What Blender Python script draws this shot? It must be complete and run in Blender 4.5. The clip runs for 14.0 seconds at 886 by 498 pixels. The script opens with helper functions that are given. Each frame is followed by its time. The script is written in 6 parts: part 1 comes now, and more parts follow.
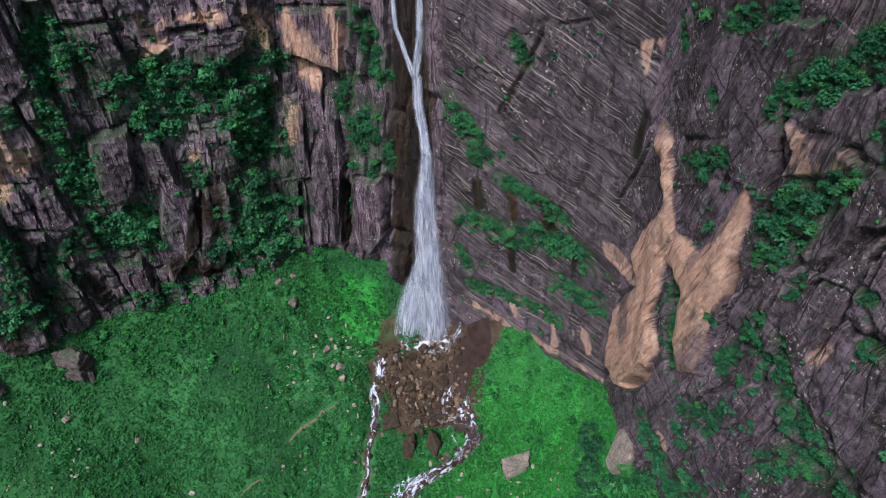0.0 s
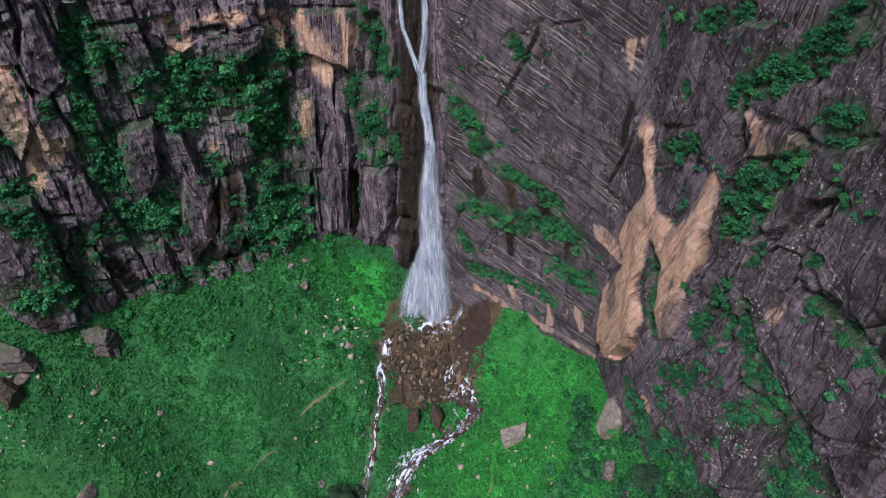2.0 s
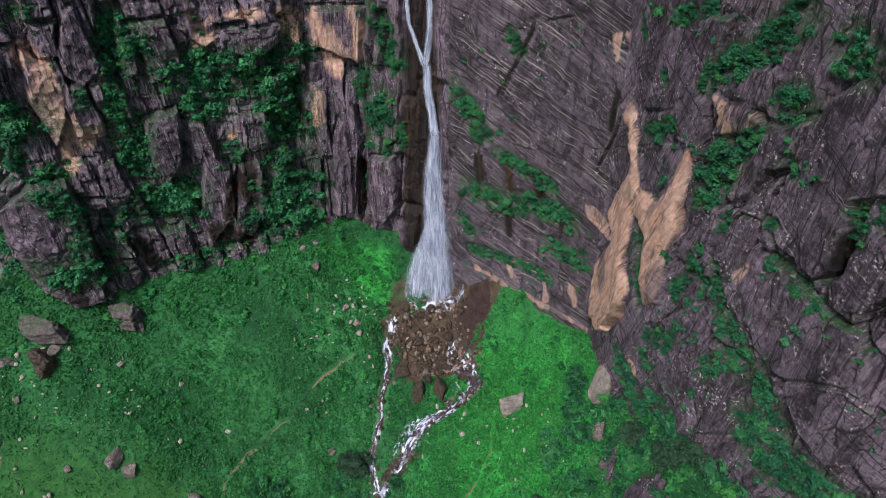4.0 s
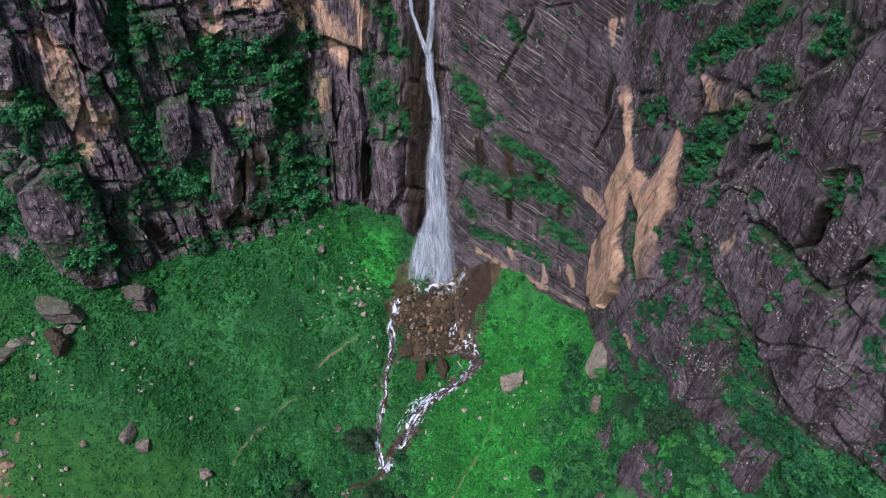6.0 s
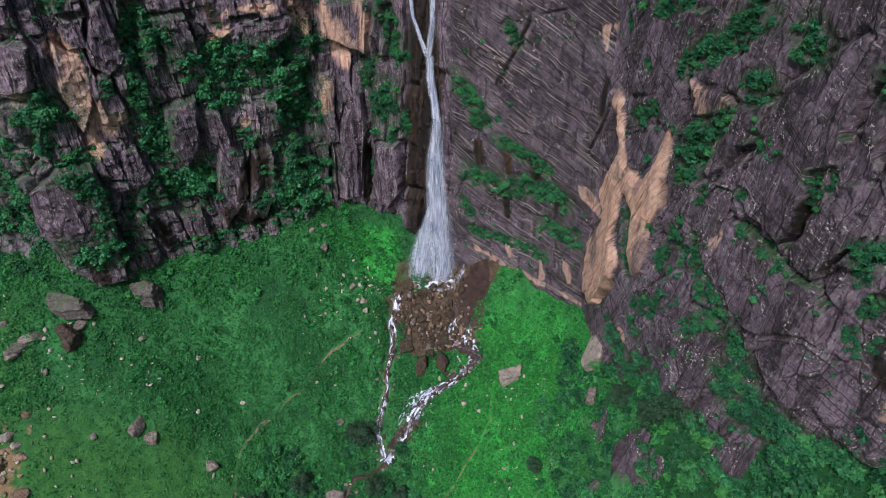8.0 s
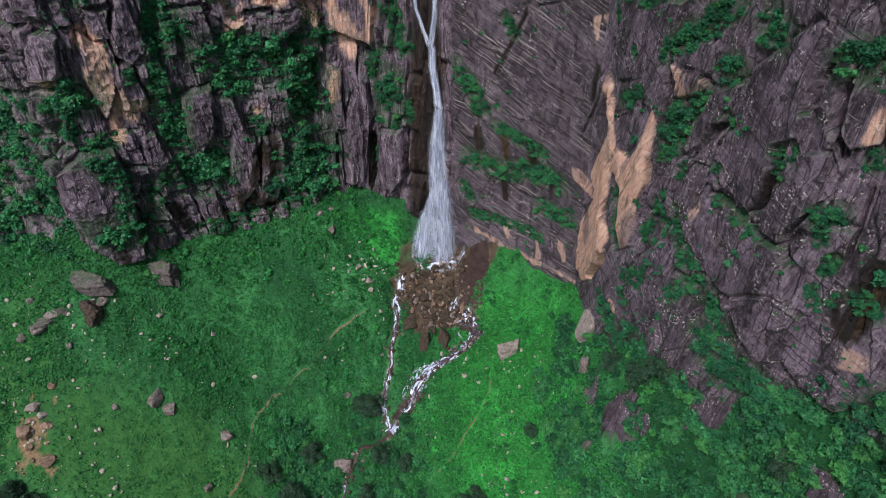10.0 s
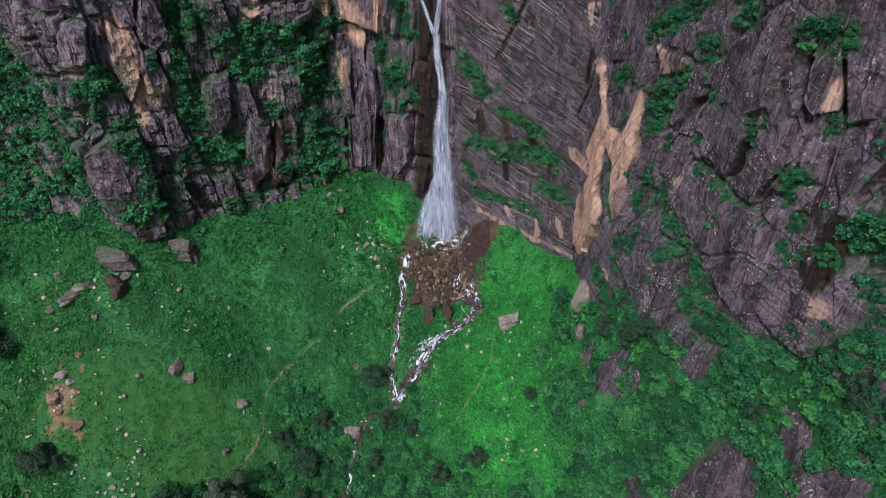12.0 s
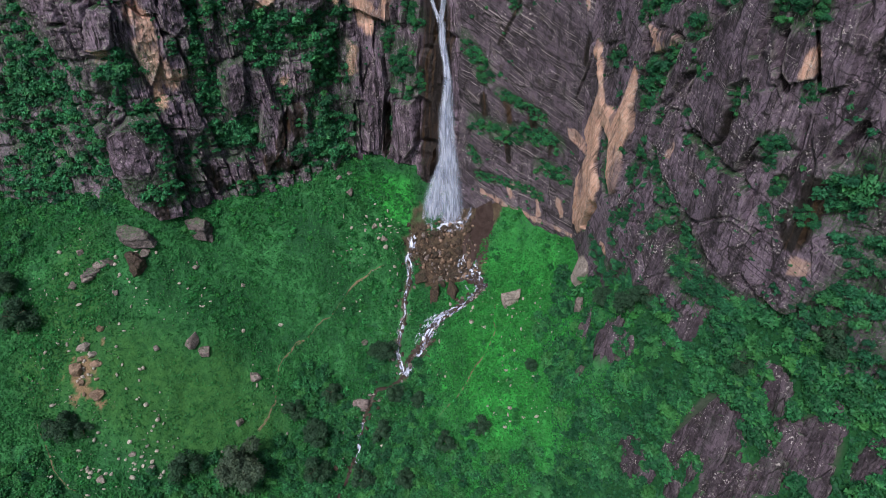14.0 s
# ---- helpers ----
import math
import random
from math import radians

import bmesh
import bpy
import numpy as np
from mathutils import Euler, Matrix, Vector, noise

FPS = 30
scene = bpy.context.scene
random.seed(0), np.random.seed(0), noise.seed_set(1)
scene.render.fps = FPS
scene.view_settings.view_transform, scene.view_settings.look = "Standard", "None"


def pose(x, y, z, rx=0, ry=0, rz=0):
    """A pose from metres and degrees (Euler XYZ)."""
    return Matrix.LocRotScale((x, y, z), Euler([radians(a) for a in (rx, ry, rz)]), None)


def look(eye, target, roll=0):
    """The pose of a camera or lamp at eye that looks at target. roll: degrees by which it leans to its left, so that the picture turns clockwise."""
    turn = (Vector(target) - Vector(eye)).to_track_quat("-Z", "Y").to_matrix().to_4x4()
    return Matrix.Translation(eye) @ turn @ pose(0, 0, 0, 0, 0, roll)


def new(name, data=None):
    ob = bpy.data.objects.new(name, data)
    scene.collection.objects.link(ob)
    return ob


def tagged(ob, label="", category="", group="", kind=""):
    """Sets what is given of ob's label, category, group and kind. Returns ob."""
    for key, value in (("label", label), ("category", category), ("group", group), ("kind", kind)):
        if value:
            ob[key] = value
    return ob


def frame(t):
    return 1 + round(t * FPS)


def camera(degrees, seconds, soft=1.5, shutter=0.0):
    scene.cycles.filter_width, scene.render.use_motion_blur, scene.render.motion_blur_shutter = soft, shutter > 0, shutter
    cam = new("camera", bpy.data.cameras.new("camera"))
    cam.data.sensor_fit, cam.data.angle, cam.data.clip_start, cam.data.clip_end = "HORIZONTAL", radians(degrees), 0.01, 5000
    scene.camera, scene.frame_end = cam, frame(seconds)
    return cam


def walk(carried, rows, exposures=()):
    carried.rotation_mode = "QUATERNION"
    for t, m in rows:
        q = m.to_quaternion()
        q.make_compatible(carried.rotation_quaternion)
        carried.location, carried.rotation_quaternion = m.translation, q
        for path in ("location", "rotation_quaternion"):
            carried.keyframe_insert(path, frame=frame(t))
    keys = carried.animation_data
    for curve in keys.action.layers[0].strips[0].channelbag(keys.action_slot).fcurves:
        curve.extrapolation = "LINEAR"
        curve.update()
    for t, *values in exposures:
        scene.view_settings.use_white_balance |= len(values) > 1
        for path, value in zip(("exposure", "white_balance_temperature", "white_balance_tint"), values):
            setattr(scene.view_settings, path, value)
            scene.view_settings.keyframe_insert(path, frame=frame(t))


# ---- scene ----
cam = camera(67.8, 14.0, soft=0.6)
PATH = [
    (0, (0.123, 0.028, 52.555), (0.114, 1.711, 51.475), -0.2),
    (0.5, (-0.044, -1.46, 52.967), (-0.05, 0.224, 51.888), -0.1),
    (1, (-0.17, -3.002, 53.408), (-0.176, -1.318, 52.328), -0.1),
    (1.5, (-0.288, -4.574, 53.864), (-0.294, -2.891, 52.783), -0.2),
    (2, (-0.378, -6.189, 54.202), (-0.384, -4.507, 53.12), -0.1),
    (2.5, (-0.558, -7.811, 54.542), (-0.563, -6.129, 53.46), -0.1),
    (3, (-0.677, -9.469, 54.856), (-0.681, -7.787, 53.774), -0.1),
    (5.3, (-0.828, -16.238, 55.857), (-0.84, -14.562, 54.766), -0.0),
    (5.5, (-0.968, -16.379, 55.848), (-0.975, -14.705, 54.754), -0.1),
    (6, (-0.975, -16.677, 55.615), (-0.984, -15.005, 54.518), -0.2),
    (6.5, (-1.042, -16.716, 55.678), (-1.048, -15.041, 54.585), -0.1),
    (7, (-1.197, -17.206, 56.017), (-1.199, -15.533, 54.922), -0.1),
    (7.5, (-1.323, -18.107, 56.541), (-1.323, -16.435, 55.445), -0.1),
    (8, (-1.417, -19.286, 56.937), (-1.417, -17.614, 55.839), -0.1),
    (10.3, (-2.004, -26.667, 58.059), (-2.0, -25.002, 56.951), -0.1),
    (10.5, (-2.073, -27.357, 58.091), (-2.069, -25.693, 56.982), -0.1),
    (11, (-2.242, -29.117, 58.281), (-2.237, -27.454, 57.17), -0.1),
    (11.5, (-2.421, -30.902, 58.456), (-2.416, -29.24, 57.344), -0.2),
    (12, (-2.601, -32.804, 58.527), (-2.598, -31.142, 57.415), -0.2),
    (12.5, (-2.715, -34.736, 58.59), (-2.714, -33.074, 57.478), -0.2),
    (13, (-2.883, -36.7, 58.55), (-2.883, -35.037, 57.439), -0.2),
    (13.5, (-2.927, -38.148, 58.349), (-2.93, -36.484, 57.24), -0.2),
    (14, (-2.795, -38.978, 57.967), (-2.804, -37.314, 56.857), -0.4),
]
walk(cam, [(t, look(eye, target, roll)) for t, eye, target, roll in PATH], exposures=((0.0, 0.29), (14.0, 0.2)))


# ---- light: an even, overcast sky over the gorge ----
world = bpy.data.worlds.new("sky")
scene.world = world
world.use_nodes = True
sky = world.node_tree.nodes.new("ShaderNodeTexSky")
sky.sky_type, sky.sun_disc = "NISHITA", False
sky.sun_elevation, sky.sun_rotation = radians(47), radians(212)
sky.air_density, sky.dust_density, sky.ozone_density = 1.0, 3.0, 1.0
world.node_tree.links.new(sky.outputs[0], world.node_tree.nodes["Background"].inputs[0])
world.node_tree.nodes["Background"].inputs[1].default_value = 0.125
sun = new("sun", bpy.data.lights.new("sun", "SUN"))
sun.data.energy, sun.data.angle, sun.data.color = 2.7, radians(10), (1.0, 0.98, 0.96)
sun.matrix_world = look((-52, -44, 126), (-5, 55, -5))
tagged(sun, "soft sunlight through thin cloud", "sunlight", kind="structure")


# ---- the form of the gorge: ground and rock walls, in metres ----
SWELL_BASE = (-11.69, 42.12, 32.96, 23.32, 3.3, 1.49)
SWELL_ROWS = (
    # y, first x, step, heights of the swells and hollows along that row
    (74, -78, 13, (0.4, 4.9, 4.9, 4.6, 8.1, -0.5, -10.2, -6.7)),
    (62, -72, 13, (3.8, 9.0, 2.8, -0.7, -2.5, -2.6, -0.5, -12.6)),
    (50, -65, 12, (2.3, 0.9, 0.4, -2.2, -4.0, -0.7, -0.8, -7.1)),
    (38, -72, 13, (1.1, 2.4, 0.5, 0.8, -3.2, -1.8, -2.2, 0.4, 5.4)),
    (25, -50, 25, (2.3, -1.1, -0.9, 0.0)),
    (25, 14, 12, (-3.7, 2.5)),
    (12, -60, 40, (-1.4, -3.7)),
    (12, 10, 22, (-6.9, 7.5)),
)
# small banks and scoops near the rock: x, y, height
BANKS = ((22.5, 30.5, 4.0), (27.0, 21.5, 3.5), (32.5, 14.5, 2.5), (21.5, 20.5, -5.0), (16.5, 39.0, -4.0), (29.0, 11.5, -3.0), (20.5, 60.5, -2.5), (-58, 62, 2.5))
# narrow banks heaped against the foot of the slab
FOOT_BANKS = ((5.3, 74.2, 6.0), (9.0, 71.6, 4.6), (12.8, 69.0, 2.8), (16.8, 64.3, 2.8), (19.5, 60.5, 1.5))
# rock walls: foot (x, y at z = -10) and crown (x, y at z = 35), going round the gorge
WALL_LEFT = (
    (-150, 62, -150, 66), (-105, 70, -105, 74), (-76, 67, -74, 70), (-63, 64.5, -62.5, 64.5), (-57.5, 62.5, -54, 62),
    (-51.5, 65, -49, 66), (-43, 71.5, -42.5, 70), (-36.5, 73.3, -35, 75), (-30.5, 76.5, -25.5, 78),
)
WALL_FALLS = (
    (-24, 79, -21.5, 83), (-16.8, 84, -13, 84.5), (-10.8, 82.3, -8, 81), (-5, 80.5, -3.5, 79), (0, 76.5, 0, 74),
)
WALL_RIGHT = (
    (3, 73.5, 3, 71.5), (11.5, 69.5, 11, 66), (17, 63.5, 15.5, 58), (20.5, 60, 18, 52), (19.8, 50, 18.5, 46),
    (21, 42, 20, 38), (22.5, 31, 22.5, 33.5), (25.5, 25, 25, 27), (28.5, 20, 27.5, 20), (33, 15.5, 31, 18),
    (37, 9, 36, 11), (46, -10, 46, -8), (62, -60, 62, -58), (80, -140, 80, -138),
)
COLS = np.array(WALL_LEFT + WALL_FALLS + WALL_RIGHT, float)
RUN = np.concatenate([[0], np.cumsum(np.hypot(*(np.diff((COLS[:, :2] + COLS[:, 2:]) / 2, axis=0).T)))])


def ground_base(x, y):
    """Height of the ground without its small hummocks."""
    x, y = np.clip(x, -125, 60), np.clip(y, -110, 92)
    a, b = x / 50, (y - 50) / 50
    k = SWELL_BASE
    z = k[0] + k[1] * a + k[2] * b + k[3] * a * a + k[4] * a * b + k[5] * b * b
    for row_y, x0, step, heights in SWELL_ROWS:
        for i, h in enumerate(heights):
            z = z + h * np.exp(-((x - x0 - i * step) ** 2 + (y - row_y) ** 2) / 242)
    for bx, by, h in BANKS:
        z = z + h * np.exp(-((x - bx) ** 2 + (y - by) ** 2) / 50)
    for bx, by, h in FOOT_BANKS:
        z = z + h * np.exp(-((x - bx) ** 2 + (y - by) ** 2) / 13)
    return np.minimum(z, 30 + 0.1 * (z - 30) * (z > 30))


def wall_at(s, z, out=0.0):
    """The place s metres along the walls, at height z, out metres in front of the mean face."""
    s, z = np.asarray(s, float), np.asarray(z, float)
    f = np.clip((z + 10) / 45, -0.3, 1.35)

    def line(q):
        return np.stack([np.interp(q, RUN, COLS[:, 0]) * (1 - f) + np.interp(q, RUN, COLS[:, 2]) * f,
                         np.interp(q, RUN, COLS[:, 1]) * (1 - f) + np.interp(q, RUN, COLS[:, 3]) * f], -1)
    p = (line(s - 0.9) + line(s) * 2 + line(s + 0.9)) / 4
    d = line(s + 1.6) - line(s - 1.6)
    d = d / np.linalg.norm(d, axis=-1, keepdims=True)
    o = np.asarray(out, float) * np.ones_like(s)
    return np.stack([p[..., 0] + d[..., 1] * o, p[..., 1] - d[..., 0] * o, z * np.ones_like(s)], -1)


# features of the walls: half width, then (metres along the walls, height)
GREEN_LEFT = (
    (3.4, (117.5, 27.7), (122.2, 27.0), (128.0, 24.9), (133.2, 21.1)), (3.0, (130.2, 20.0), (131.0, 14.3), (129.7, 6.2), (128.0, 2.2)),
    (2.7, (118.7, 23.8), (122.0, 21.8)), (3.5, (134.0, 10.2), (134.7, 4.8), (132.2, 2.0)), (1.3, (113.7, 34.1), (111.0, 27.7)),
    (1.6, (111.7, 36.1), (112.0, 32.0)), (1.9, (110.2, 17.4), (111.7, 13.8)), (2.1, (110.2, 8.1), (114.5, 9.0), (117.5, 10.0)), (1.4, (135.7, 27.6)),
    (6.7, (80.5, 23.0), (85.2, 19.8)), (4.5, (78.2, 30.0)), (3.1, (96.5, 23.7), (99.2, 24.1)), (3.3, (73.2, 9.5), (77.7, 5.6), (87.5, 5.8)),
    (3.7, (112.2, 8.7), (116.2, 9.1)), (1.7, (99.5, 16.0), (100.7, 12.3)), (2.6, (77.5, 1.1)), (2.2, (125.7, 4.6), (129.2, 0.4)),
)
GREEN_FALLS = (
    (1.8, (145.0, 33.3), (147.7, 29.9), (150.0, 26.7)), (2.8, (146.5, 20.4), (147.2, 14.4)), (1.2, (143.2, 24.9), (143.7, 21.1)),
    (1.1, (150.7, 17.6), (151.0, 14.3)), (0.7, (144.2, 7.7), (144.7, 4.5)),
)
GREEN_SLAB = (
    (1.6, (161.0, 25.4), (164.2, 22.7), (166.0, 19.8)), (1.1, (168.7, 17.5), (172.7, 16.0), (178.0, 15.1)),
    (1.8, (164.0, 10.9), (170.2, 9.9), (176.7, 11.6), (181.7, 11.7)), (1.5, (178.2, 6.0), (182.5, 6.3), (184.7, 6.1)),
    (1.0, (165.0, 0.3), (170.7, -0.1), (179.0, -0.2)), (1.0, (163.0, 5.2), (165.0, 3.2)), (0.9, (169.5, 34.0), (171.0, 31.9)),
)
GREEN_RIGHT = (
    (1.5, (206.4, 40.0), (209.6, 41.4), (212.4, 43.3), (214.1, 44.7)),
    (1.0, (204.9, 38.0), (205.1, 39.6)),
    (1.6, (218.3, 43.8), (219.2, 43.2)),
    (1.4, (214.8, 38.7), (215.5, 39.4)),
    (2.1, (207.8, 30.5), (209.7, 32.3), (210.3, 33.5)),
    (1.1, (212.8, 35.9), (211.6, 34.2)),
    (0.8, (206.6, 28.0), (209.7, 29.6)),
    (0.8, (196.1, 30.5), (199.6, 32.5), (201.0, 33.6)),
    (0.7, (198.0, 36.7)),
    (0.6, (188.9, 40.3), (191.1, 38.2)),
    (0.8, (197.3, 41.7), (200.2, 42.8)),
    (0.7, (201.6, 43.2), (203.2, 43.9)),
    (0.5, (212.8, 41.7)),
    (0.5, (216.3, 35.3), (217.0, 34.7)),
)
GREEN_NEAR = (
    (2.6, (235.2, 27.2), (236.2, 29.1), (237.4, 30.8)),
    (1.2, (232.0, 25.1), (233.2, 24.7)),
    (1.2, (227.2, 31.0), (228.5, 31.5)),
    (0.8, (227.5, 29.0)),
    (0.6, (229.4, 27.6), (228.6, 25.8)),
    (1.0, (230.0, 36.4)),
    (1.1, (229.1, 43.5), (228.4, 42.7)),
    (0.7, (228.4, 23.9)),
    (2.1, (238.7, 23.9), (237.5, 24.5)),
    (1.7, (226.9, 43.6), (225.8, 43.2)),
)
CLEFTS = (
    (2.1, (151.2, 10.8), (152.2, 0.7)),
    (0.7, (143.7, 9.4), (144.0, 0.4)),
    (0.5, (137.5, 9.8), (137.5, 5.0)),
    (1.5, (111.7, 36.1), (111.0, 29.0)),
    (1.1, (134.0, 23.5), (132.5, 11.4)),
    (1.3, (105.5, 10.0), (103.5, 1.8)),
    (1.5, (94.7, 21.8), (91.2, 6.3)),
    (0.8, (117.7, 21.5), (117.2, 14.9)),
    (1.0, (146.5, 33.1), (144.7, 25.1)),
)
CLEFTS_EAST = (
    (0.5, (205.5, 37.1), (206.3, 34.6), (206.3, 31.8)),
    (0.3, (224.2, 42.5), (223.8, 40.4), (223.4, 38.6)),
    (0.3, (222.2, 32.2), (222.1, 30.2), (221.0, 28.2)),
    (0.2, (226.0, 31.1), (224.9, 28.9), (224.2, 26.9)),
    (0.2, (187.5, 28.9), (186.9, 26.4), (186.0, 23.6), (185.1, 20.8)),
    (0.3, (172.8, 34.9), (170.5, 29.7), (168.8, 25.8)),
    (0.7, (197.8, 8.5), (193.3, 1.0)),
    (0.3, (205.5, 19.0), (205.3, 22.8), (205.5, 26.6)),
    (0.2, (215.3, 32.1), (215.8, 33.6)),
    (0.3, (178.3, 37.6), (174.4, 36.3)),
    (0.5, (225.8, 41.2), (225.6, 38.7), (227.2, 36.3)),
    (0.5, (235.1, 34.9), (234.1, 32.4), (233.6, 30.5)),
    (0.3, (230.6, 37.3), (229.2, 41.6)),
)
RIBS = (
    (1.8, (115.7, 21.2), (114.2, 15.6)),
    (2.1, (123.2, 7.8), (122.2, 2.8)),
    (1.7, (140.2, 9.7), (140.7, 2.3)),
    (1.7, (147.5, 8.3), (147.7, -0.3)),
    (4.2, (97.2, 13.9), (99.0, 5.1)),
    (2.6, (106.7, 31.9), (107.0, 27.3)),
    (1.7, (160.7, 18.7), (163.7, 15.7)),
    (2.2, (98.5, 33.2)),
)
GREEN_LEDGES = (
    (1.7, (111.1, 32.0), (109.3, 22.1)),
    (1.8, (110.4, 18.0), (111.5, 13.6)),
    (2.3, (111.6, 9.3), (115.4, 6.9)),
    (3.1, (130.7, 24.2), (133.3, 14.7)),
    (2.9, (131.0, 5.5), (134.7, -1.2)),
    (2.3, (94.9, 24.8)),
    (1.6, (98.2, 16.3), (99.5, 14.2)),
    (3.3, (89.6, 13.2), (88.8, 6.6)),
    (1.7, (126.9, 9.6)),
    (1.3, (123.4, 16.3)),
    (0.8, (102.2, 37.9), (100.7, 36.9)),
    (1.3, (100.7, 8.0), (101.3, 5.4)),
    (1.5, (135.3, 28.0)),
    (2.8, (96.7, 3.6), (104.0, 1.6)),
    (3.0, (69.4, 4.0), (72.2, -1.5)),
    (2.0, (131.6, 10.2), (132.6, 2.0)),
    (2.0, (127.2, 28.2), (131.8, 26.5)),
    (1.4, (111.4, -1.7), (120.8, -0.4)),
    (0.9, (147.8, 29.5), (149.0, 25.4)),
)
GREEN_FOOT = (
    (0.6, (221.9, 34.4), (222.4, 33.9), (222.5, 32.4)),
    (0.3, (223.2, 35.5), (223.7, 34.2)),
    (0.7, (217.3, 27.3)),
    (0.6, (219.4, 26.9), (220.2, 27.1)),
    (0.3, (220.8, 27.0), (222.5, 26.2)),
    (0.8, (211.5, 23.5), (212.5, 21.5), (213.7, 19.1), (215.3, 18.9)),
    (1.0, (208.1, 22.5), (209.5, 21.9)),
    (0.7, (209.2, 24.2)),
    (1.0, (213.5, 14.2), (215.8, 17.1), (216.9, 18.4)),
    (1.5, (218.1, 17.0), (219.4, 16.0), (220.6, 14.3), (218.9, 12.9)),
    (1.9, (220.1, 11.1), (222.6, 12.0)),
    (0.7, (226.3, 31.2), (227.7, 30.9)),
    (0.6, (227.4, 28.9)),
    (0.3, (228.6, 27.5), (228.3, 25.9)),
    (0.6, (227.9, 23.5), (228.8, 22.8)),
    (0.8, (200.4, 12.2), (199.0, 15.5), (198.7, 18.5), (198.1, 20.5)),
    (0.8, (206.5, 17.4), (207.3, 20.0)),
    (0.6, (206.8, 12.9), (203.9, 9.7)),
)
# the bushes' upper hem where the slope meets the east wall
GREEN_HEM = (
    (2.2, (226.0, 9.0), (229.6, 10.9), (232.0, 9.5)), (2.4, (234.3, 11.7), (237.6, 11.1)), (2.2, (237.7, 16.9), (240.2, 19.4)), (2.6, (241.6, 15.6), (242.2, 10.4)),
    (2.2, (222.0, 3.5), (226.0, 5.0)), (2.5, (230.0, 6.5), (236.0, 7.0)),
)
GREEN_SKIRT = (
    (1.7, (198.9, 1.5), (202.9, 1.2), (206.3, 0.4)),
    (1.7, (207.4, 3.1), (211.0, 3.6), (214.3, 2.7)),
    (1.6, (217.6, 3.4), (220.4, 4.6)),
    (1.5, (221.9, 9.8), (224.4, 12.3), (226.7, 12.2)),
    (1.1, (228.5, 12.1), (230.2, 12.6)),
    (1.6, (215.7, 3.8), (209.3, 2.7)),
    (1.4, (223.3, 10.7), (227.1, 11.4), (230.3, 10.7)),
    (1.5, (234.7, 14.2), (236.7, 17.7), (238.4, 21.3)),
    (0.8, (216.4, 19.0), (214.5, 20.3)),
    (0.6, (208.5, 15.0), (207.5, 11.0)),
    (0.5, (210.7, 19.9), (210.7, 21.9)),
    (0.4, (211.5, 28.8), (211.2, 27.0)),
    (0.4, (215.3, 30.0), (216.5, 30.3)),
    (0.3, (230.4, 24.6), (229.9, 23.3)),
    (0.6, (205.1, 6.3), (203.2, 7.3)),
)
SEEPS = (
    (0.8, (165.9, 16.1), (166.3, 13.1)),
    (0.8, (170.4, 16.2), (170.9, 12.8)),
    (0.9, (174.6, 15.6), (175.9, 13.4)),
    (0.5, (179.7, 12.2), (180.5, 9.3)),
    (0.7, (170.5, 8.0), (171.0, 4.6)),
    (1.3, (108.3, 3.0), (109.6, 0.1)),
    (1.7, (119.8, 2.7), (124.4, 0.6)),
    (1.3, (125.5, 11.8), (125.5, 7.5)),
    (1.4, (151.8, 11.2), (151.9, 0.9)),
    (0.8, (144.0, 9.6), (144.0, 0.2)),
    (0.9, (122.9, 10.4), (121.9, 5.7)),
    (1.2, (99.1, 0.2), (99.5, -1.9)),
    (1.4, (232.5, 28.1), (231.7, 22.2)),
    (0.6, (222.2, 32.1), (221.9, 30.0)),
    (0.25, (168.1, 25.8), (171.1, 32.0), (172.7, 35.8)),
    (0.4, (186.7, 31.7), (186.3, 26.9)),
    (0.9, (120.2, 34.9), (121.4, 33.0)),
)
TAN_PLATES = (
    ((189.2, 31.9), (188.7, 30.1), (191.8, 28.3), (193.6, 26.1), (193.1, 24.1), (190.1, 20.7), (188.0, 16.5), (191.7, 14.6), (188.7, 11.2), (187.1, 7.3), (186.9, 1.7), (187.1, -2.3), (189.5, -3.2), (196.3, 4.5), (198.0, 9.5), (198.5, 12.1), (196.5, 15.1), (196.9, 18.6), (196.8, 21.2), (197.2, 24.5), (195.3, 27.8), (191.9, 31.8)),
    ((197.2, 24.6), (196.8, 21.2), (198.4, 21.3), (200.0, 20.1), (200.1, 17.8), (200.6, 14.9), (202.0, 12.8), (204.6, 15.1), (204.7, 18.5), (204.2, 21.5), (205.0, 23.9), (205.1, 25.8), (204.9, 28.9), (204.7, 32.4), (203.6, 32.5), (202.8, 30.0), (202.0, 26.9), (200.8, 25.2)),
    ((183.7, 15.7), (185.7, 15.8), (188.1, 14.7), (193.4, 15.2), (188.6, 12.7), (184.8, 13.9)),
    ((205.8, 37.7), (208.1, 37.3), (211.8, 37.5), (212.7, 36.8), (212.0, 35.9), (207.2, 34.5), (207.5, 36.2)),
    ((184.8, 37.3), (185.7, 34.7), (186.7, 35.3), (187.2, 38.5)),
    ((215.0, 26.4), (215.5, 26.1), (214.8, 24.1), (214.0, 23.8), (214.1, 25.5)),
    ((228.8, 40.4), (229.7, 40.4), (230.1, 38.2), (228.6, 37.7), (228.6, 39.1)),
    ((232.3, 18.3), (232.8, 20.4), (234.3, 20.5), (234.2, 19.1)),
)
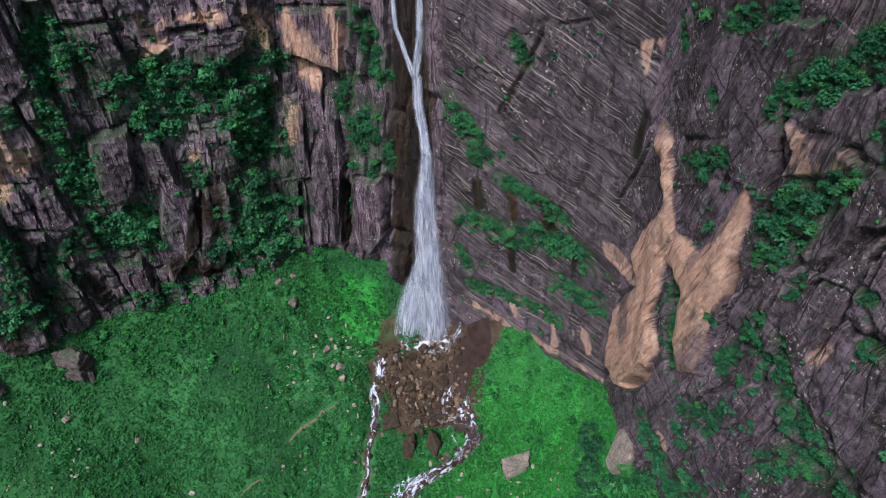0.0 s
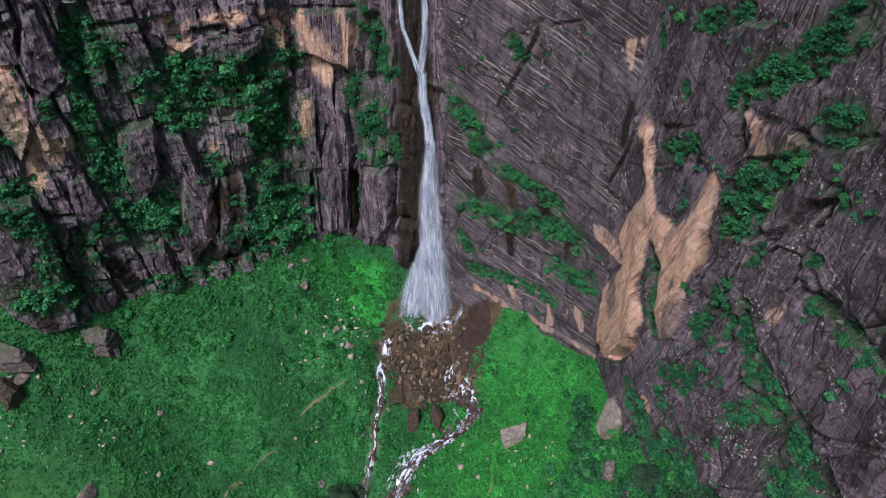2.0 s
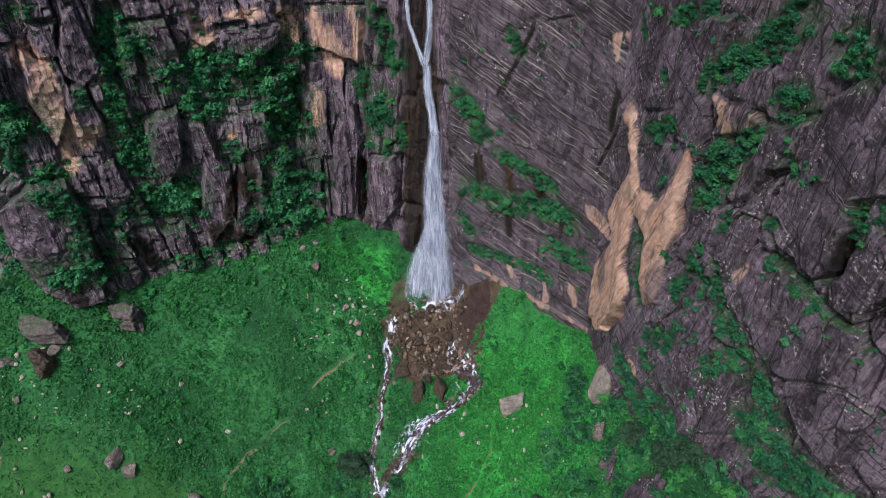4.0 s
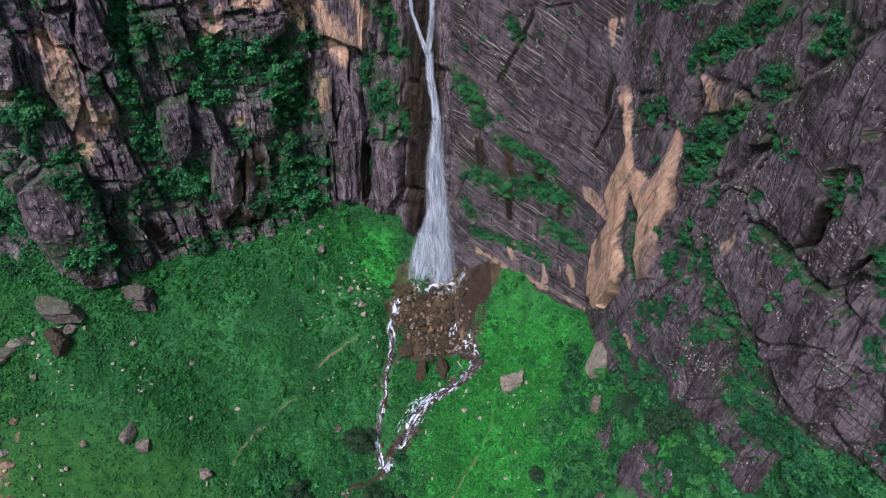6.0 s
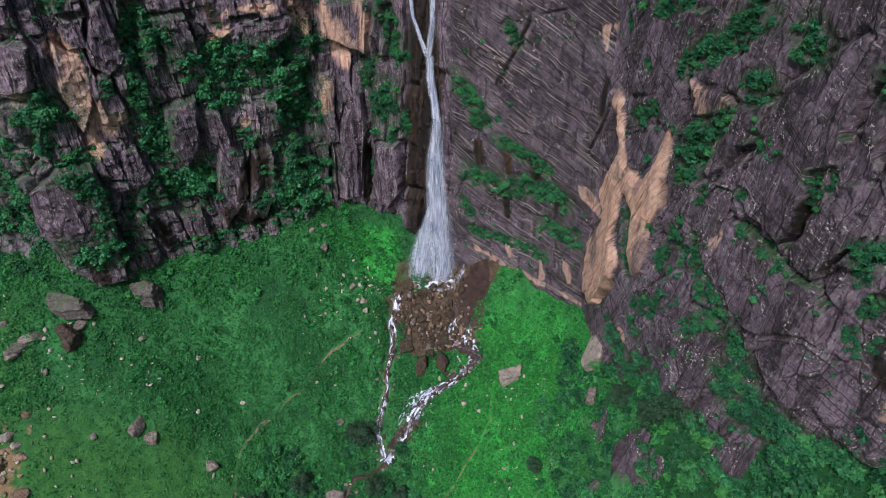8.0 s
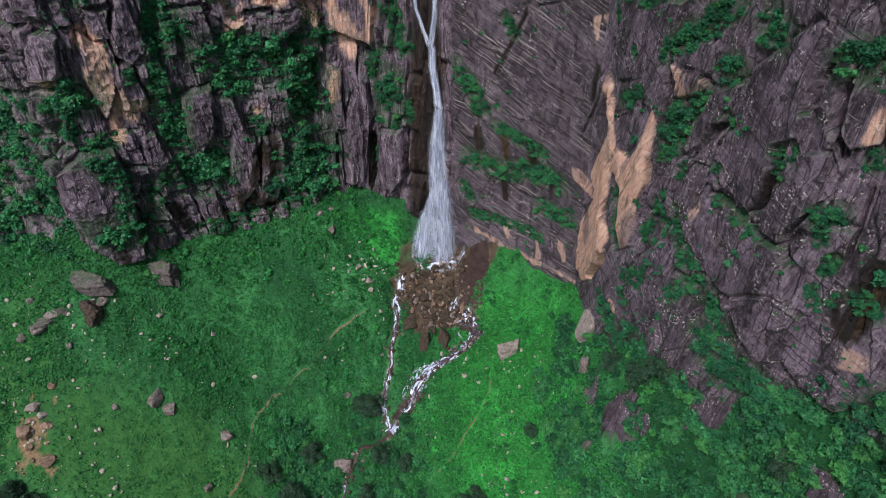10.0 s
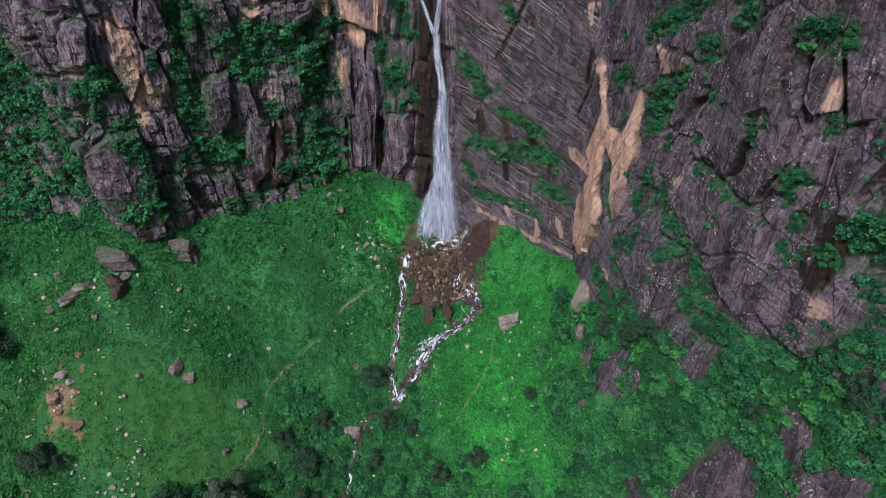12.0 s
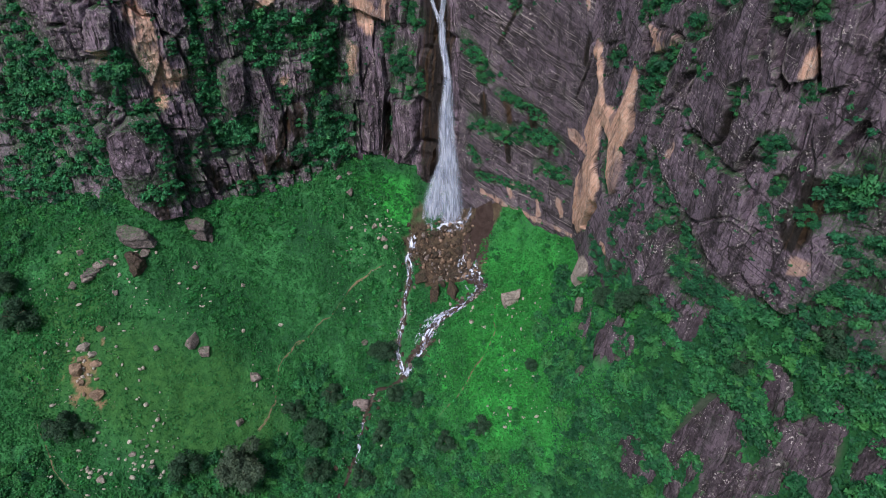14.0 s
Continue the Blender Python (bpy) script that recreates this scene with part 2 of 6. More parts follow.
TAN_WEST = (
    ((100.3, 33.2), (101.9, 31.5), (103.8, 31.5), (104.6, 28.4), (104.0, 25.4), (103.8, 23.1), (108.7, 22.4), (108.4, 20.9), (105.8, 20.3), (101.6, 20.7), (101.0, 22.9), (99.9, 27.0), (100.1, 30.7)),
    ((92.4, 27.0), (96.5, 26.8), (96.4, 25.1), (93.2, 25.2)),
    ((119.9, 32.1), (122.6, 34.8), (123.0, 31.8), (121.4, 30.4)),
    ((129.8, 34.8), (134.4, 34.0), (134.3, 30.8), (131.6, 30.6)),
    ((141.0, 33.7), (143.6, 33.7), (143.4, 25.8), (141.0, 25.8), (138.9, 27.7), (135.9, 28.8), (137.2, 29.8), (141.3, 30.6)),
    ((135.7, 23.2), (137.4, 22.2), (137.8, 17.1), (136.1, 16.8)),
    ((123.2, 18.0), (124.4, 18.7), (124.7, 16.4), (123.4, 16.1)),
)
TAN_CLEFT = (
    (0.5, (197.6, 20.8), (198.6, 18.9), (198.7, 16.1), (200.2, 11.7)),
)
GREEN_MORE = (
    (1.2, (112.3, 36.3), (110.8, 28.4), (108.8, 19.8)),
    (2.0, (111.9, 21.7), (110.7, 14.9)),
    (1.2, (114.5, 33.0), (114.6, 30.0)),
    (2.3, (117.8, 26.3), (123.7, 28.7), (127.8, 25.8)),
    (2.2, (131.8, 29.9), (132.4, 19.6), (131.5, 8.5), (128.9, 1.0)),
    (2.1, (111.4, 9.0), (115.9, 9.9), (117.2, 7.7)),
    (1.3, (124.9, 14.8), (123.2, 13.7)),
    (1.6, (97.0, 25.6), (98.6, 24.4)),
    (1.2, (94.3, 19.6), (96.9, 19.7)),
    (1.4, (98.6, 16.8), (101.5, 17.3)),
    (2.1, (89.9, 14.3), (86.1, 4.3)),
    (1.1, (102.0, 12.8), (101.9, 8.3)),
    (1.4, (105.9, 26.5)),
    (0.9, (121.3, 25.8), (119.5, 22.7)),
    (1.3, (109.3, 10.6), (105.6, 8.0), (106.5, 4.7)),
    (3.7, (77.1, 28.2), (74.6, 19.7), (71.9, 12.7)),
    (3.4, (82.0, 26.0), (77.5, 18.0)),
    (3.6, (70.0, 5.2), (75.0, 3.3), (79.2, 1.5)),
    (2.5, (81.7, 12.6), (86.2, 18.1)),
    (2.5, (66.2, -2.8), (71.8, -3.7)),
)
GREEN_ADD = (
    (2.1, (120.4, 27.3), (125.2, 26.0), (131.2, 22.3), (135.0, 17.0)),
    (1.9, (132.8, 9.8), (129.2, 5.7), (125.3, 4.5)),
    (1.4, (110.9, 8.7), (115.5, 10.5), (117.7, 12.5)),
    (1.1, (96.2, 24.3), (93.4, 23.2), (97.7, 24.8)),
    (1.1, (94.7, 19.3), (97.2, 19.7)),
    (1.3, (97.9, 16.6), (100.9, 17.5)),
    (0.9, (111.8, 35.6), (109.8, 33.0), (109.6, 26.0)),
    (1.1, (111.7, 19.7), (111.5, 15.2)),
)
GREEN_FAR = (
    (4.2, (75.9, 10.7), (82.0, 7.2)),
    (3.2, (68.3, 0.6), (76.6, 1.6)),
    (2.5, (87.7, 6.4), (90.7, 2.3)),
    (2.8, (75.4, 19.7), (84.1, 19.7)),
    (1.5, (96.9, 20.9), (96.3, 24.7)),
    (1.2, (110.0, 27.9), (109.7, 22.3)),
    (2.4, (116.2, 8.6), (112.0, 8.3)),
    (2.4, (129.3, 8.5), (132.0, 2.2)),
)
TAN_STONE = (
    (0.6, (166.1, -3.3), (169.8, -4.7), (175.1, -5.9), (182.0, -5.4), (186.9, -5.3)),
    (0.5, (171.6, -1.0), (172.2, -3.1)),
    (0.5, (177.8, -0.6), (178.8, -4.1)),
    (0.6, (183.1, 0.6), (184.1, -2.3)),
    (1.1, (100.7, 33.2), (102.0, 30.5), (102.2, 26.7), (102.2, 23.6)),
    (1.8, (103.7, 22.1), (105.4, 21.4)),
    (0.9, (102.9, 20.3), (102.6, 17.4)),
    (0.8, (94.9, 26.4), (93.8, 26.6)),
    (1.3, (135.9, 32.5), (138.3, 29.1), (139.9, 24.8)),
    (1.1, (131.9, 33.4), (133.9, 30.3)),
    (0.7, (122.2, 31.6), (121.2, 30.9)),
    (0.7, (124.1, 34.5), (127.3, 34.5)),
    (0.6, (123.5, 17.3)),
    (0.7, (136.8, 21.5), (136.2, 17.1)),
    (0.7, (142.6, 31.4), (142.7, 27.2)),
    (0.6, (117.3, -0.1), (113.9, -0.5)),
    (0.5, (201.9, 4.1), (203.1, 3.3)),
    (1.0, (233.2, 19.9)), (0.7, (229.5, 39.7), (229.2, 38.1)),
)
# flat plates of rock: how far they stand out, then their corners
PLATES_EAST = (
    (1.6, (200.3, 38.5), (201.5, 40.9), (203.2, 43.3), (205.8, 43.5), (205.5, 40.9), (204.8, 39.5), (205.1, 37.0), (205.8, 35.6), (206.3, 32.9), (205.7, 31.9), (203.2, 32.5), (200.9, 33.9), (200.4, 36.0)),
    (-0.4, (195.5, 28.3), (201.8, 31.6), (203.6, 32.5), (202.2, 29.0), (201.0, 25.3), (197.0, 25.1)),
    (0.5, (190.4, 38.1), (197.7, 40.7), (200.6, 41.7), (200.0, 38.1), (200.5, 34.9), (195.0, 32.4)),
    (1.1, (205.9, 39.2), (211.8, 40.8), (213.9, 40.6), (212.7, 38.4), (212.2, 37.6), (208.1, 37.3), (205.9, 37.7)),
    (1.5, (205.8, 37.7), (208.1, 37.3), (211.8, 37.5), (212.7, 36.8), (212.0, 35.9), (207.2, 34.5), (207.5, 36.2)),
    (1.1, (214.0, 36.5), (217.0, 38.5), (218.1, 37.6), (217.4, 35.5), (214.8, 33.9), (213.9, 32.3), (212.9, 30.5), (212.3, 30.8), (212.6, 33.0)),
    (0.9, (217.8, 40.1), (219.5, 41.9), (221.1, 43.6), (222.6, 45.2), (223.5, 44.8), (223.5, 41.4), (223.8, 39.2), (223.5, 36.5), (221.7, 35.1), (221.7, 32.8), (221.5, 29.3), (220.7, 28.2), (217.5, 29.0), (216.0, 29.8), (216.4, 34.6), (217.4, 37.1)),
)
PLATES_LOW = (
    (0.6, (222.1, 32.3), (222.4, 34.2), (224.2, 35.6), (226.1, 36.1), (227.4, 33.8), (226.0, 31.6), (225.4, 29.3), (223.9, 26.7), (222.5, 26.8), (221.6, 28.8)),
    (0.9, (215.3, 27.8), (218.0, 27.6), (220.5, 27.0), (222.9, 26.5), (224.4, 26.5), (226.3, 25.1), (226.3, 22.2), (227.5, 21.1), (226.9, 18.3), (225.5, 16.7), (222.1, 16.9), (221.2, 18.8), (217.6, 19.8), (214.9, 21.7), (214.3, 24.4)),
    (0.3, (210.9, 25.1), (213.2, 29.0), (214.8, 29.2), (214.1, 24.3), (214.8, 21.7), (217.3, 19.6), (215.8, 19.2), (213.5, 21.5)),
    (1.4, (212.5, 12.8), (215.1, 17.1), (217.2, 17.6), (217.0, 15.5), (218.1, 10.1), (216.0, 5.9), (213.3, 6.6)),
    (1.0, (206.5, 10.2), (209.5, 13.8), (211.5, 11.2), (210.9, 7.6), (207.3, 5.7)),
    (0.8, (207.2, 15.5), (210.5, 19.1), (212.1, 18.7), (211.1, 13.9), (207.2, 12.0)),
)
PLATES_NEAR = (
    (0.8, (226.4, 41.3), (228.1, 43.4), (230.2, 42.6), (229.9, 39.7), (229.9, 37.7), (227.4, 37.1), (226.4, 38.3)),
    (0.9, (229.2, 43.0), (232.6, 44.4), (233.3, 40.0), (233.0, 37.9), (230.8, 36.8), (229.9, 39.7)),
    (0.6, (231.3, 34.8), (233.4, 36.3), (235.3, 35.9), (234.0, 33.7), (233.2, 31.2), (232.5, 29.8), (231.5, 31.7)),
    (1.0, (227.4, 16.2), (228.2, 20.8), (231.4, 22.6), (233.9, 21.9), (236.9, 23.0), (237.5, 20.8), (235.2, 16.7), (233.0, 13.2), (229.6, 14.2)),
    (0.5, (220.8, 18.5), (225.4, 21.8), (228.2, 20.8), (227.4, 16.2), (225.7, 14.7), (222.8, 15.9)),
)
PLATES_WEST = (
    (1.5, (106.1, 36.9), (107.9, 37.5), (108.4, 33.9), (109.2, 30.8), (107.9, 29.1), (106.5, 28.1), (104.8, 29.5), (104.4, 32.2)),
    (1.0, (101.9, 35.7), (104.9, 35.7), (104.2, 32.2), (102.0, 31.8)),
    (1.5, (113.0, 22.0), (117.2, 22.9), (117.5, 20.2), (116.4, 15.1), (114.2, 12.7), (112.7, 15.4)),
    (2.2, (93.7, 13.6), (97.1, 16.3), (101.4, 16.1), (102.4, 12.2), (102.6, 5.6), (102.7, 1.6), (102.4, -3.1), (98.6, -2.9), (95.8, 1.4), (93.3, 7.0)),
    (1.0, (94.7, 33.8), (97.5, 33.3), (96.7, 27.7), (92.4, 27.0)),
    (-0.8, (97.7, 31.5), (100.2, 31.1), (100.4, 27.7), (99.3, 26.0), (97.0, 27.3)),
    (1.0, (124.2, 32.1), (129.6, 32.6), (130.0, 30.1), (127.6, 28.2), (124.4, 29.7)),
    (0.8, (100.3, 33.2), (101.9, 31.5), (103.8, 31.5), (104.6, 28.4), (103.9, 25.8), (101.6, 20.7), (99.9, 27.0)),
)
PLATES_TOP = (
    (1.3, (138.7, 11.6), (140.6, 20.9), (142.5, 18.9), (143.7, 13.1), (142.6, 1.3), (139.1, 1.0)),
    (1.2, (145.3, 10.8), (149.6, 11.6), (150.2, 2.6), (148.3, -0.6), (145.8, 1.8)),
    (0.9, (119.6, 15.4), (122.7, 13.0), (123.0, 6.0), (118.4, 0.7), (118.1, 8.0)),
    (1.1, (124.4, 12.7), (127.1, 12.7), (127.8, 6.1), (125.6, 0.8), (122.6, 2.0)),
    (0.7, (105.7, 16.7), (107.8, 17.1), (108.8, 12.2), (106.5, 7.2), (105.4, 11.4)),
    (0.9, (112.4, 32.6), (114.1, 33.1), (113.5, 28.1), (111.8, 28.5)),
    (0.9, (114.6, 30.7), (117.0, 30.7), (116.8, 27.5), (114.9, 26.7)),
    (1.2, (135.6, 33.7), (140.6, 33.7), (143.4, 33.5), (143.2, 25.8), (138.9, 27.7), (135.9, 28.8)),
    (0.8, (135.7, 23.2), (138.1, 22.1), (138.0, 17.0), (138.7, 11.6), (137.2, 11.8), (135.9, 16.8)),
    (0.9, (118.8, 35.7), (122.6, 35.7), (123.0, 31.8), (121.4, 30.4), (119.1, 33.0)),
)


# ---- noise in plain numbers ----
def hashed(i, j, k, seed):
    n = (i.astype(np.int64) * 374761393 + j.astype(np.int64) * 668265263 + k.astype(np.int64) * 2147483647 + seed * 974634777) & 0xFFFFFFFF
    n = ((n ^ (n >> 13)) * 1274126177) & 0xFFFFFFFF
    n = ((n ^ (n >> 16)) * 2246822519) & 0xFFFFFFFF
    return ((n ^ (n >> 15)) & 0xFFFFFF) / 16777216.0


def value_noise(x, y, z=None, seed=0):
    """Smooth noise from -1 to 1 with features of about one unit."""
    z = np.zeros_like(x) if z is None else z
    i, j, k = np.floor(x), np.floor(y), np.floor(z)
    u, v, w = x - i, y - j, z - k
    u, v, w = (q * q * (3 - 2 * q) for q in (u, v, w))
    total = 0
    for di in (0, 1):
        for dj in (0, 1):
            for dk in (0, 1):
                total = total + hashed(i + di, j + dj, k + dk, seed) * (u if di else 1 - u) * (v if dj else 1 - v) * (w if dk else 1 - w)
    return total * 2 - 1


def fbm(x, y, z=None, octaves=4, seed=0):
    total, size, height = 0, 1.0, 0.5
    for o in range(octaves):
        total = total + height * value_noise(x * size, y * size, None if z is None else z * size, seed + o)
        size, height = size * 2.1, height * 0.5
    return total


def cells(u, v, seed=0, tilt=2.6):
    """Irregular blocks: a level from -1 to 1 for each block, and the distance to its joints."""
    i, j = np.floor(u), np.floor(v)
    near = np.full(u.shape, 9.0)
    second = near.copy()
    level = np.zeros(u.shape)
    for di in (-1, 0, 1):
        for dj in (-1, 0, 1):
            a, b = i + di, j + dj
            zero = np.zeros_like(a)
            du, dv = a + 0.15 + 0.7 * hashed(a, b, zero, seed) - u, b + 0.15 + 0.7 * hashed(a, b, zero + 1, seed) - v
            d = np.maximum(np.abs(du), np.abs(dv)) * 0.7 + np.hypot(du, dv) * 0.3
            nearer = d < near
            second = np.where(nearer, near, np.minimum(second, d))
            lean = tilt * ((hashed(a, b, zero + 3, seed) - 0.5) * du + (hashed(a, b, zero + 4, seed) - 0.5) * dv)
            level = np.where(nearer, hashed(a, b, zero + 2, seed) * 2 - 1 + lean, level)
            near = np.where(nearer, d, near)
    return level, second - near


def courses(u, v, seed=0, tilt=1.6):
    """Jointed rock in bands along u: the same answers as cells(), with long straight joints."""
    zero = np.zeros_like(u)
    j = np.floor(v)
    u = u * (0.65 + 0.7 * hashed(j, zero, zero, seed)) + 19.0 * hashed(j, zero, zero + 1, seed)
    i = np.floor(u)
    fu, fv = u - i - 0.5, v - j - 0.5
    level = hashed(i, j, zero + 2, seed) * 2 - 1 + tilt * ((hashed(i, j, zero + 3, seed) - 0.5) * fu + (hashed(i, j, zero + 4, seed) - 0.5) * fv * 1.6)
    return level, np.minimum(0.5 - np.abs(fu), 0.5 - np.abs(fv))


def strip_reach(s, z, strips):
    """How near a point lies to the nearest of the strips: its distance in units of the strip's half width."""
    best = np.full(s.shape, 99.0)
    for half, *line in strips:
        lo = np.min(np.array(line), axis=0) - 4 * half - 1
        hi = np.max(np.array(line), axis=0) + 4 * half + 1
        at = (s > lo[0]) & (s < hi[0]) & (z > lo[1]) & (z < hi[1])
        if not at.any():
            continue
        ps, pz = s[at], z[at]
        d = np.full(ps.shape, 99.0)
        for (a, b), (c, e) in zip(line, line[1:] or line):
            k = np.clip(((ps - a) * (c - a) + (pz - b) * (e - b)) / max((c - a) ** 2 + (e - b) ** 2, 1e-6), 0, 1)
            d = np.minimum(d, np.hypot(ps - a - k * (c - a), pz - b - k * (e - b)) / half)
        best[at] = np.minimum(best[at], d)
    return best


def ramp(x, lo, hi):
    k = np.clip((x - lo) / (hi - lo), 0, 1)
    return k * k * (3 - 2 * k)


GREENS = GREEN_LEFT + GREEN_LEDGES + GREEN_FALLS + GREEN_SLAB + GREEN_RIGHT + GREEN_NEAR + GREEN_FOOT + GREEN_MORE + GREEN_ADD + GREEN_HEM + GREEN_SKIRT + GREEN_FAR
PLATES = PLATES_EAST + PLATES_LOW + PLATES_NEAR + PLATES_WEST + PLATES_TOP


def inside_by(s, z, corners):
    """How far points lie inside a polygon; outside it the distance is negative."""
    c = np.array(corners, float)
    d = np.full(s.shape, 99.0)
    odd = np.zeros(s.shape, bool)
    for (a, b), (e, g) in zip(c, np.roll(c, -1, axis=0)):
        k = np.clip(((s - a) * (e - a) + (z - b) * (g - b)) / ((e - a) ** 2 + (g - b) ** 2), 0, 1)
        d = np.minimum(d, np.hypot(s - a - k * (e - a), z - b - k * (g - b)))
        if b != g:
            odd ^= ((b > z) != (g > z)) & (s < a + (z - b) * (e - a) / (g - b))
    return np.where(odd, d, -d)


def slab_rise(s, z):
    """How much the dipping beds of the great slab have sunk by s."""
    return np.interp(s, (150, 160, 163, 173.5, 188, 195), (-3.0, 0.0, 0.9, 5.94, 8.1, 9.0)) + 0.005 * np.clip(s - 173.5, 0, 16) * (z - 15)


def plate_lean(s):
    """Sideways lean of the plates of the right-hand wall for each metre of height."""
    return np.interp(s, (187, 200, 210, 220, 230), (0.6, 0.42, 0.36, 0.16, 0.08))


def wall_relief(s, z):
    """How far the rock stands out of the mean face at (s, z)."""
    ws, wz = s + 0.4 * fbm(s * 0.3, z * 0.3, seed=3), z + 0.4 * fbm(s * 0.3, z * 0.3, seed=9)
    left, slab = 1 - ramp(s, 133, 140), ramp(s, 157, 163) * (1 - ramp(s, 183, 189))
    falls = ramp(s, 133, 140) * (1 - ramp(s, 157, 163))
    right = ramp(s, 183, 189)
    # upright joints and level beds, with slabs standing on end
    lean = ws + 0.18 * wz
    a, ea = courses(wz / 7.0, lean / 4.0, 11)
    b, eb = courses(wz / 2.8, lean / 1.5 + 0.3, 12)
    c, ec = cells(ws / 0.75, wz / 0.8, 13)
    d_left = 1.15 * a * ramp(ea, 0, 0.10) + 0.5 * b * ramp(eb, 0, 0.14) + 0.12 * c * ramp(ec, 0, 0.2) - 0.8 * (1 - ramp(ea, 0, 0.07)) - 0.3 * (1 - ramp(eb, 0, 0.07))
    # the falls' corner: tall smooth pillars
    fa, ea = courses(wz / 16.0, ws / 3.2, 21)
    fb, eb = courses(wz / 5.0, ws / 1.2, 22)
    d_falls = 0.9 * fa * ramp(ea, 0, 0.08) + 0.25 * fb * ramp(eb, 0, 0.14) + 0.06 * c - 0.7 * (1 - ramp(ea, 0, 0.07))
    # the great slab: thin beds that dip to the right, and a few steep cross joints
    p, q = ws, wz + slab_rise(ws, wz)
    a, ea = courses(p / 11.0, q / 2.9, 31, 0.8)
    g, eg = courses((wz + 0.3 * ws) / 15.0, (ws - 0.42 * wz) / 5.5, 33, 1.6)
    d_slab = 0.09 * a * ramp(ea, 0, 0.12) + 0.26 * g * ramp(eg, 0, 0.07) + 0.01 * c
    # the leaning plates of the right-hand wall: tilted facets, cut by joints that dip the other way
    p, q = wz, ws - wz * plate_lean(ws)
    a, ea = courses(p / 10.0, q / 3.4, 41, 2.2)
    rb, eb = cells(p / 3.6, q / 1.7, 42, 2.8)
    e, ee = cells(p / 1.2, q / 0.65, 43, 2.6)
    a, rb, e = a * ramp(ea, 0, 0.10), rb * ramp(eb, 0, 0.2), e * ramp(ee, 0, 0.3)
    d_right = 0.42 * a + 0.16 * rb + 0.05 * e - 0.5 * (1 - ramp(ea, 0, 0.09)) * ramp(fbm(s * 0.2, z * 0.2, seed=4), 0.0, 0.15)
    out = left * d_left + falls * d_falls + slab * d_slab + right * d_right
    rough = (0.4 - 0.28 * slab) * fbm(s * 0.16, z * 0.16, seed=5) + (0.05 + 0.08 * left + 0.04 * right) * fbm(s * 1.1, z * 1.1, octaves=3, seed=6)
    face = 0.2 * (left * b + falls * fb) + 0.09 * left * c + right * (0.10 * rb + 0.035 * e) + 0.03 * c + 0.3 * rough
    out = (out + rough) * (1 - 0.6 * ramp(s, 183, 187) * (1 - ramp(s, 203, 208)))
    for n, (level, *corners) in enumerate(PLATES):
        lo, hi = np.min(corners, axis=0) - 1.5, np.max(corners, axis=0) + 1.5
        at = (s > lo[0]) & (s < hi[0]) & (z > lo[1]) & (z < hi[1])
        if at.any():
            jag = 0.3 * fbm(s[at] * 0.7, z[at] * 0.7, seed=8)
            d = inside_by(s[at] * 0.7 + ws[at] * 0.3, z[at] * 0.7 + wz[at] * 0.3, corners) + jag * 0.6
            mid = (lo + hi) / 2
            # the corner by the falls and the near face of the east wall run almost along the gorge: less depth there
            depth = 1.0 if mid[0] < 150 else 0.3 if mid[0] < 211 else 0.55
            lean = np.clip(0.10 * math.sin(n * 2.4) * (s[at] - mid[0]) + 0.02 * math.cos(n * 1.7) * (z[at] - mid[1]), -0.5, 0.5) * depth
            k = ramp(d, -0.12, 0.14)
            open_joint = ramp(fbm(s[at] * 0.3, z[at] * 0.3, seed=8), -0.2, 0.1)
            out[at] = out[at] * (1 - k) + (level * depth + lean + face[at]) * k - 0.7 * depth * open_joint * ramp(d, -0.75, -0.3) * (1 - ramp(d, -0.3, -0.02))
    rib, cleft, green = strip_reach(ws, wz, RIBS), strip_reach(ws, wz, CLEFTS), strip_reach(ws, wz, GREENS)
    # the tan buttress: two smooth legs with a deep cleft between them
    for corners in TAN_PLATES[:2]:
        lo, hi = np.min(corners, axis=0) - 1.5, np.max(corners, axis=0) + 1.5
        at = (s > lo[0]) & (s < hi[0]) & (z > lo[1]) & (z < hi[1])
        if at.any():
            d = inside_by(s[at] + 0.3 * (ws[at] - s[at]), z[at], corners)
            k = ramp(d, -0.15, 0.1)
            dome = 0.3 + 0.4 * ramp(d, 0, 1.2) + 0.3 * fbm(s[at] * 0.5, z[at] * 0.16, seed=17) + 0.14 * rb[at] + 0.03 * e[at] + 0.05 * fbm(s[at] * 2.2, z[at] * 0.7, seed=18)
            out[at] = out[at] * (1 - k) + dome * k
    out = out - (0.3 + 1.5 * right) * (1 - ramp(strip_reach(s + 0.5 * (ws - s), z, CLEFTS_EAST) + 0.5 * fbm(s * 0.9, z * 0.35, seed=19), 0.4, 1.1)) - 2.6 * (1 - ramp(strip_reach(s, z, TAN_CLEFT), 0.6, 1.1))
    out = out + 0.4 * (1 - ramp(rib, 0.75, 1.15)) - 1.5 * (1 - ramp(cleft, 0.5, 1.1))
    return out - 0.3 * (1 - ramp(green, 0.5, 1.4))


def hummocks(x, y):
    return 0.6 * fbm(x * 0.13, y * 0.13, seed=61) + 0.7 * fbm(x * 0.55, y * 0.55, octaves=4, seed=62)


def line_reach(x, y, line):
    """Distance from points to a line of plan points."""
    d = np.full(np.shape(x), 999.0)
    for (a, b), (c, e) in zip(line, line[1:]):
        k = np.clip(((x - a) * (c - a) + (y - b) * (e - b)) / ((c - a) ** 2 + (e - b) ** 2), 0, 1)
        d = np.minimum(d, np.hypot(x - a - k * (c - a), y - b - k * (e - b)))
    return d


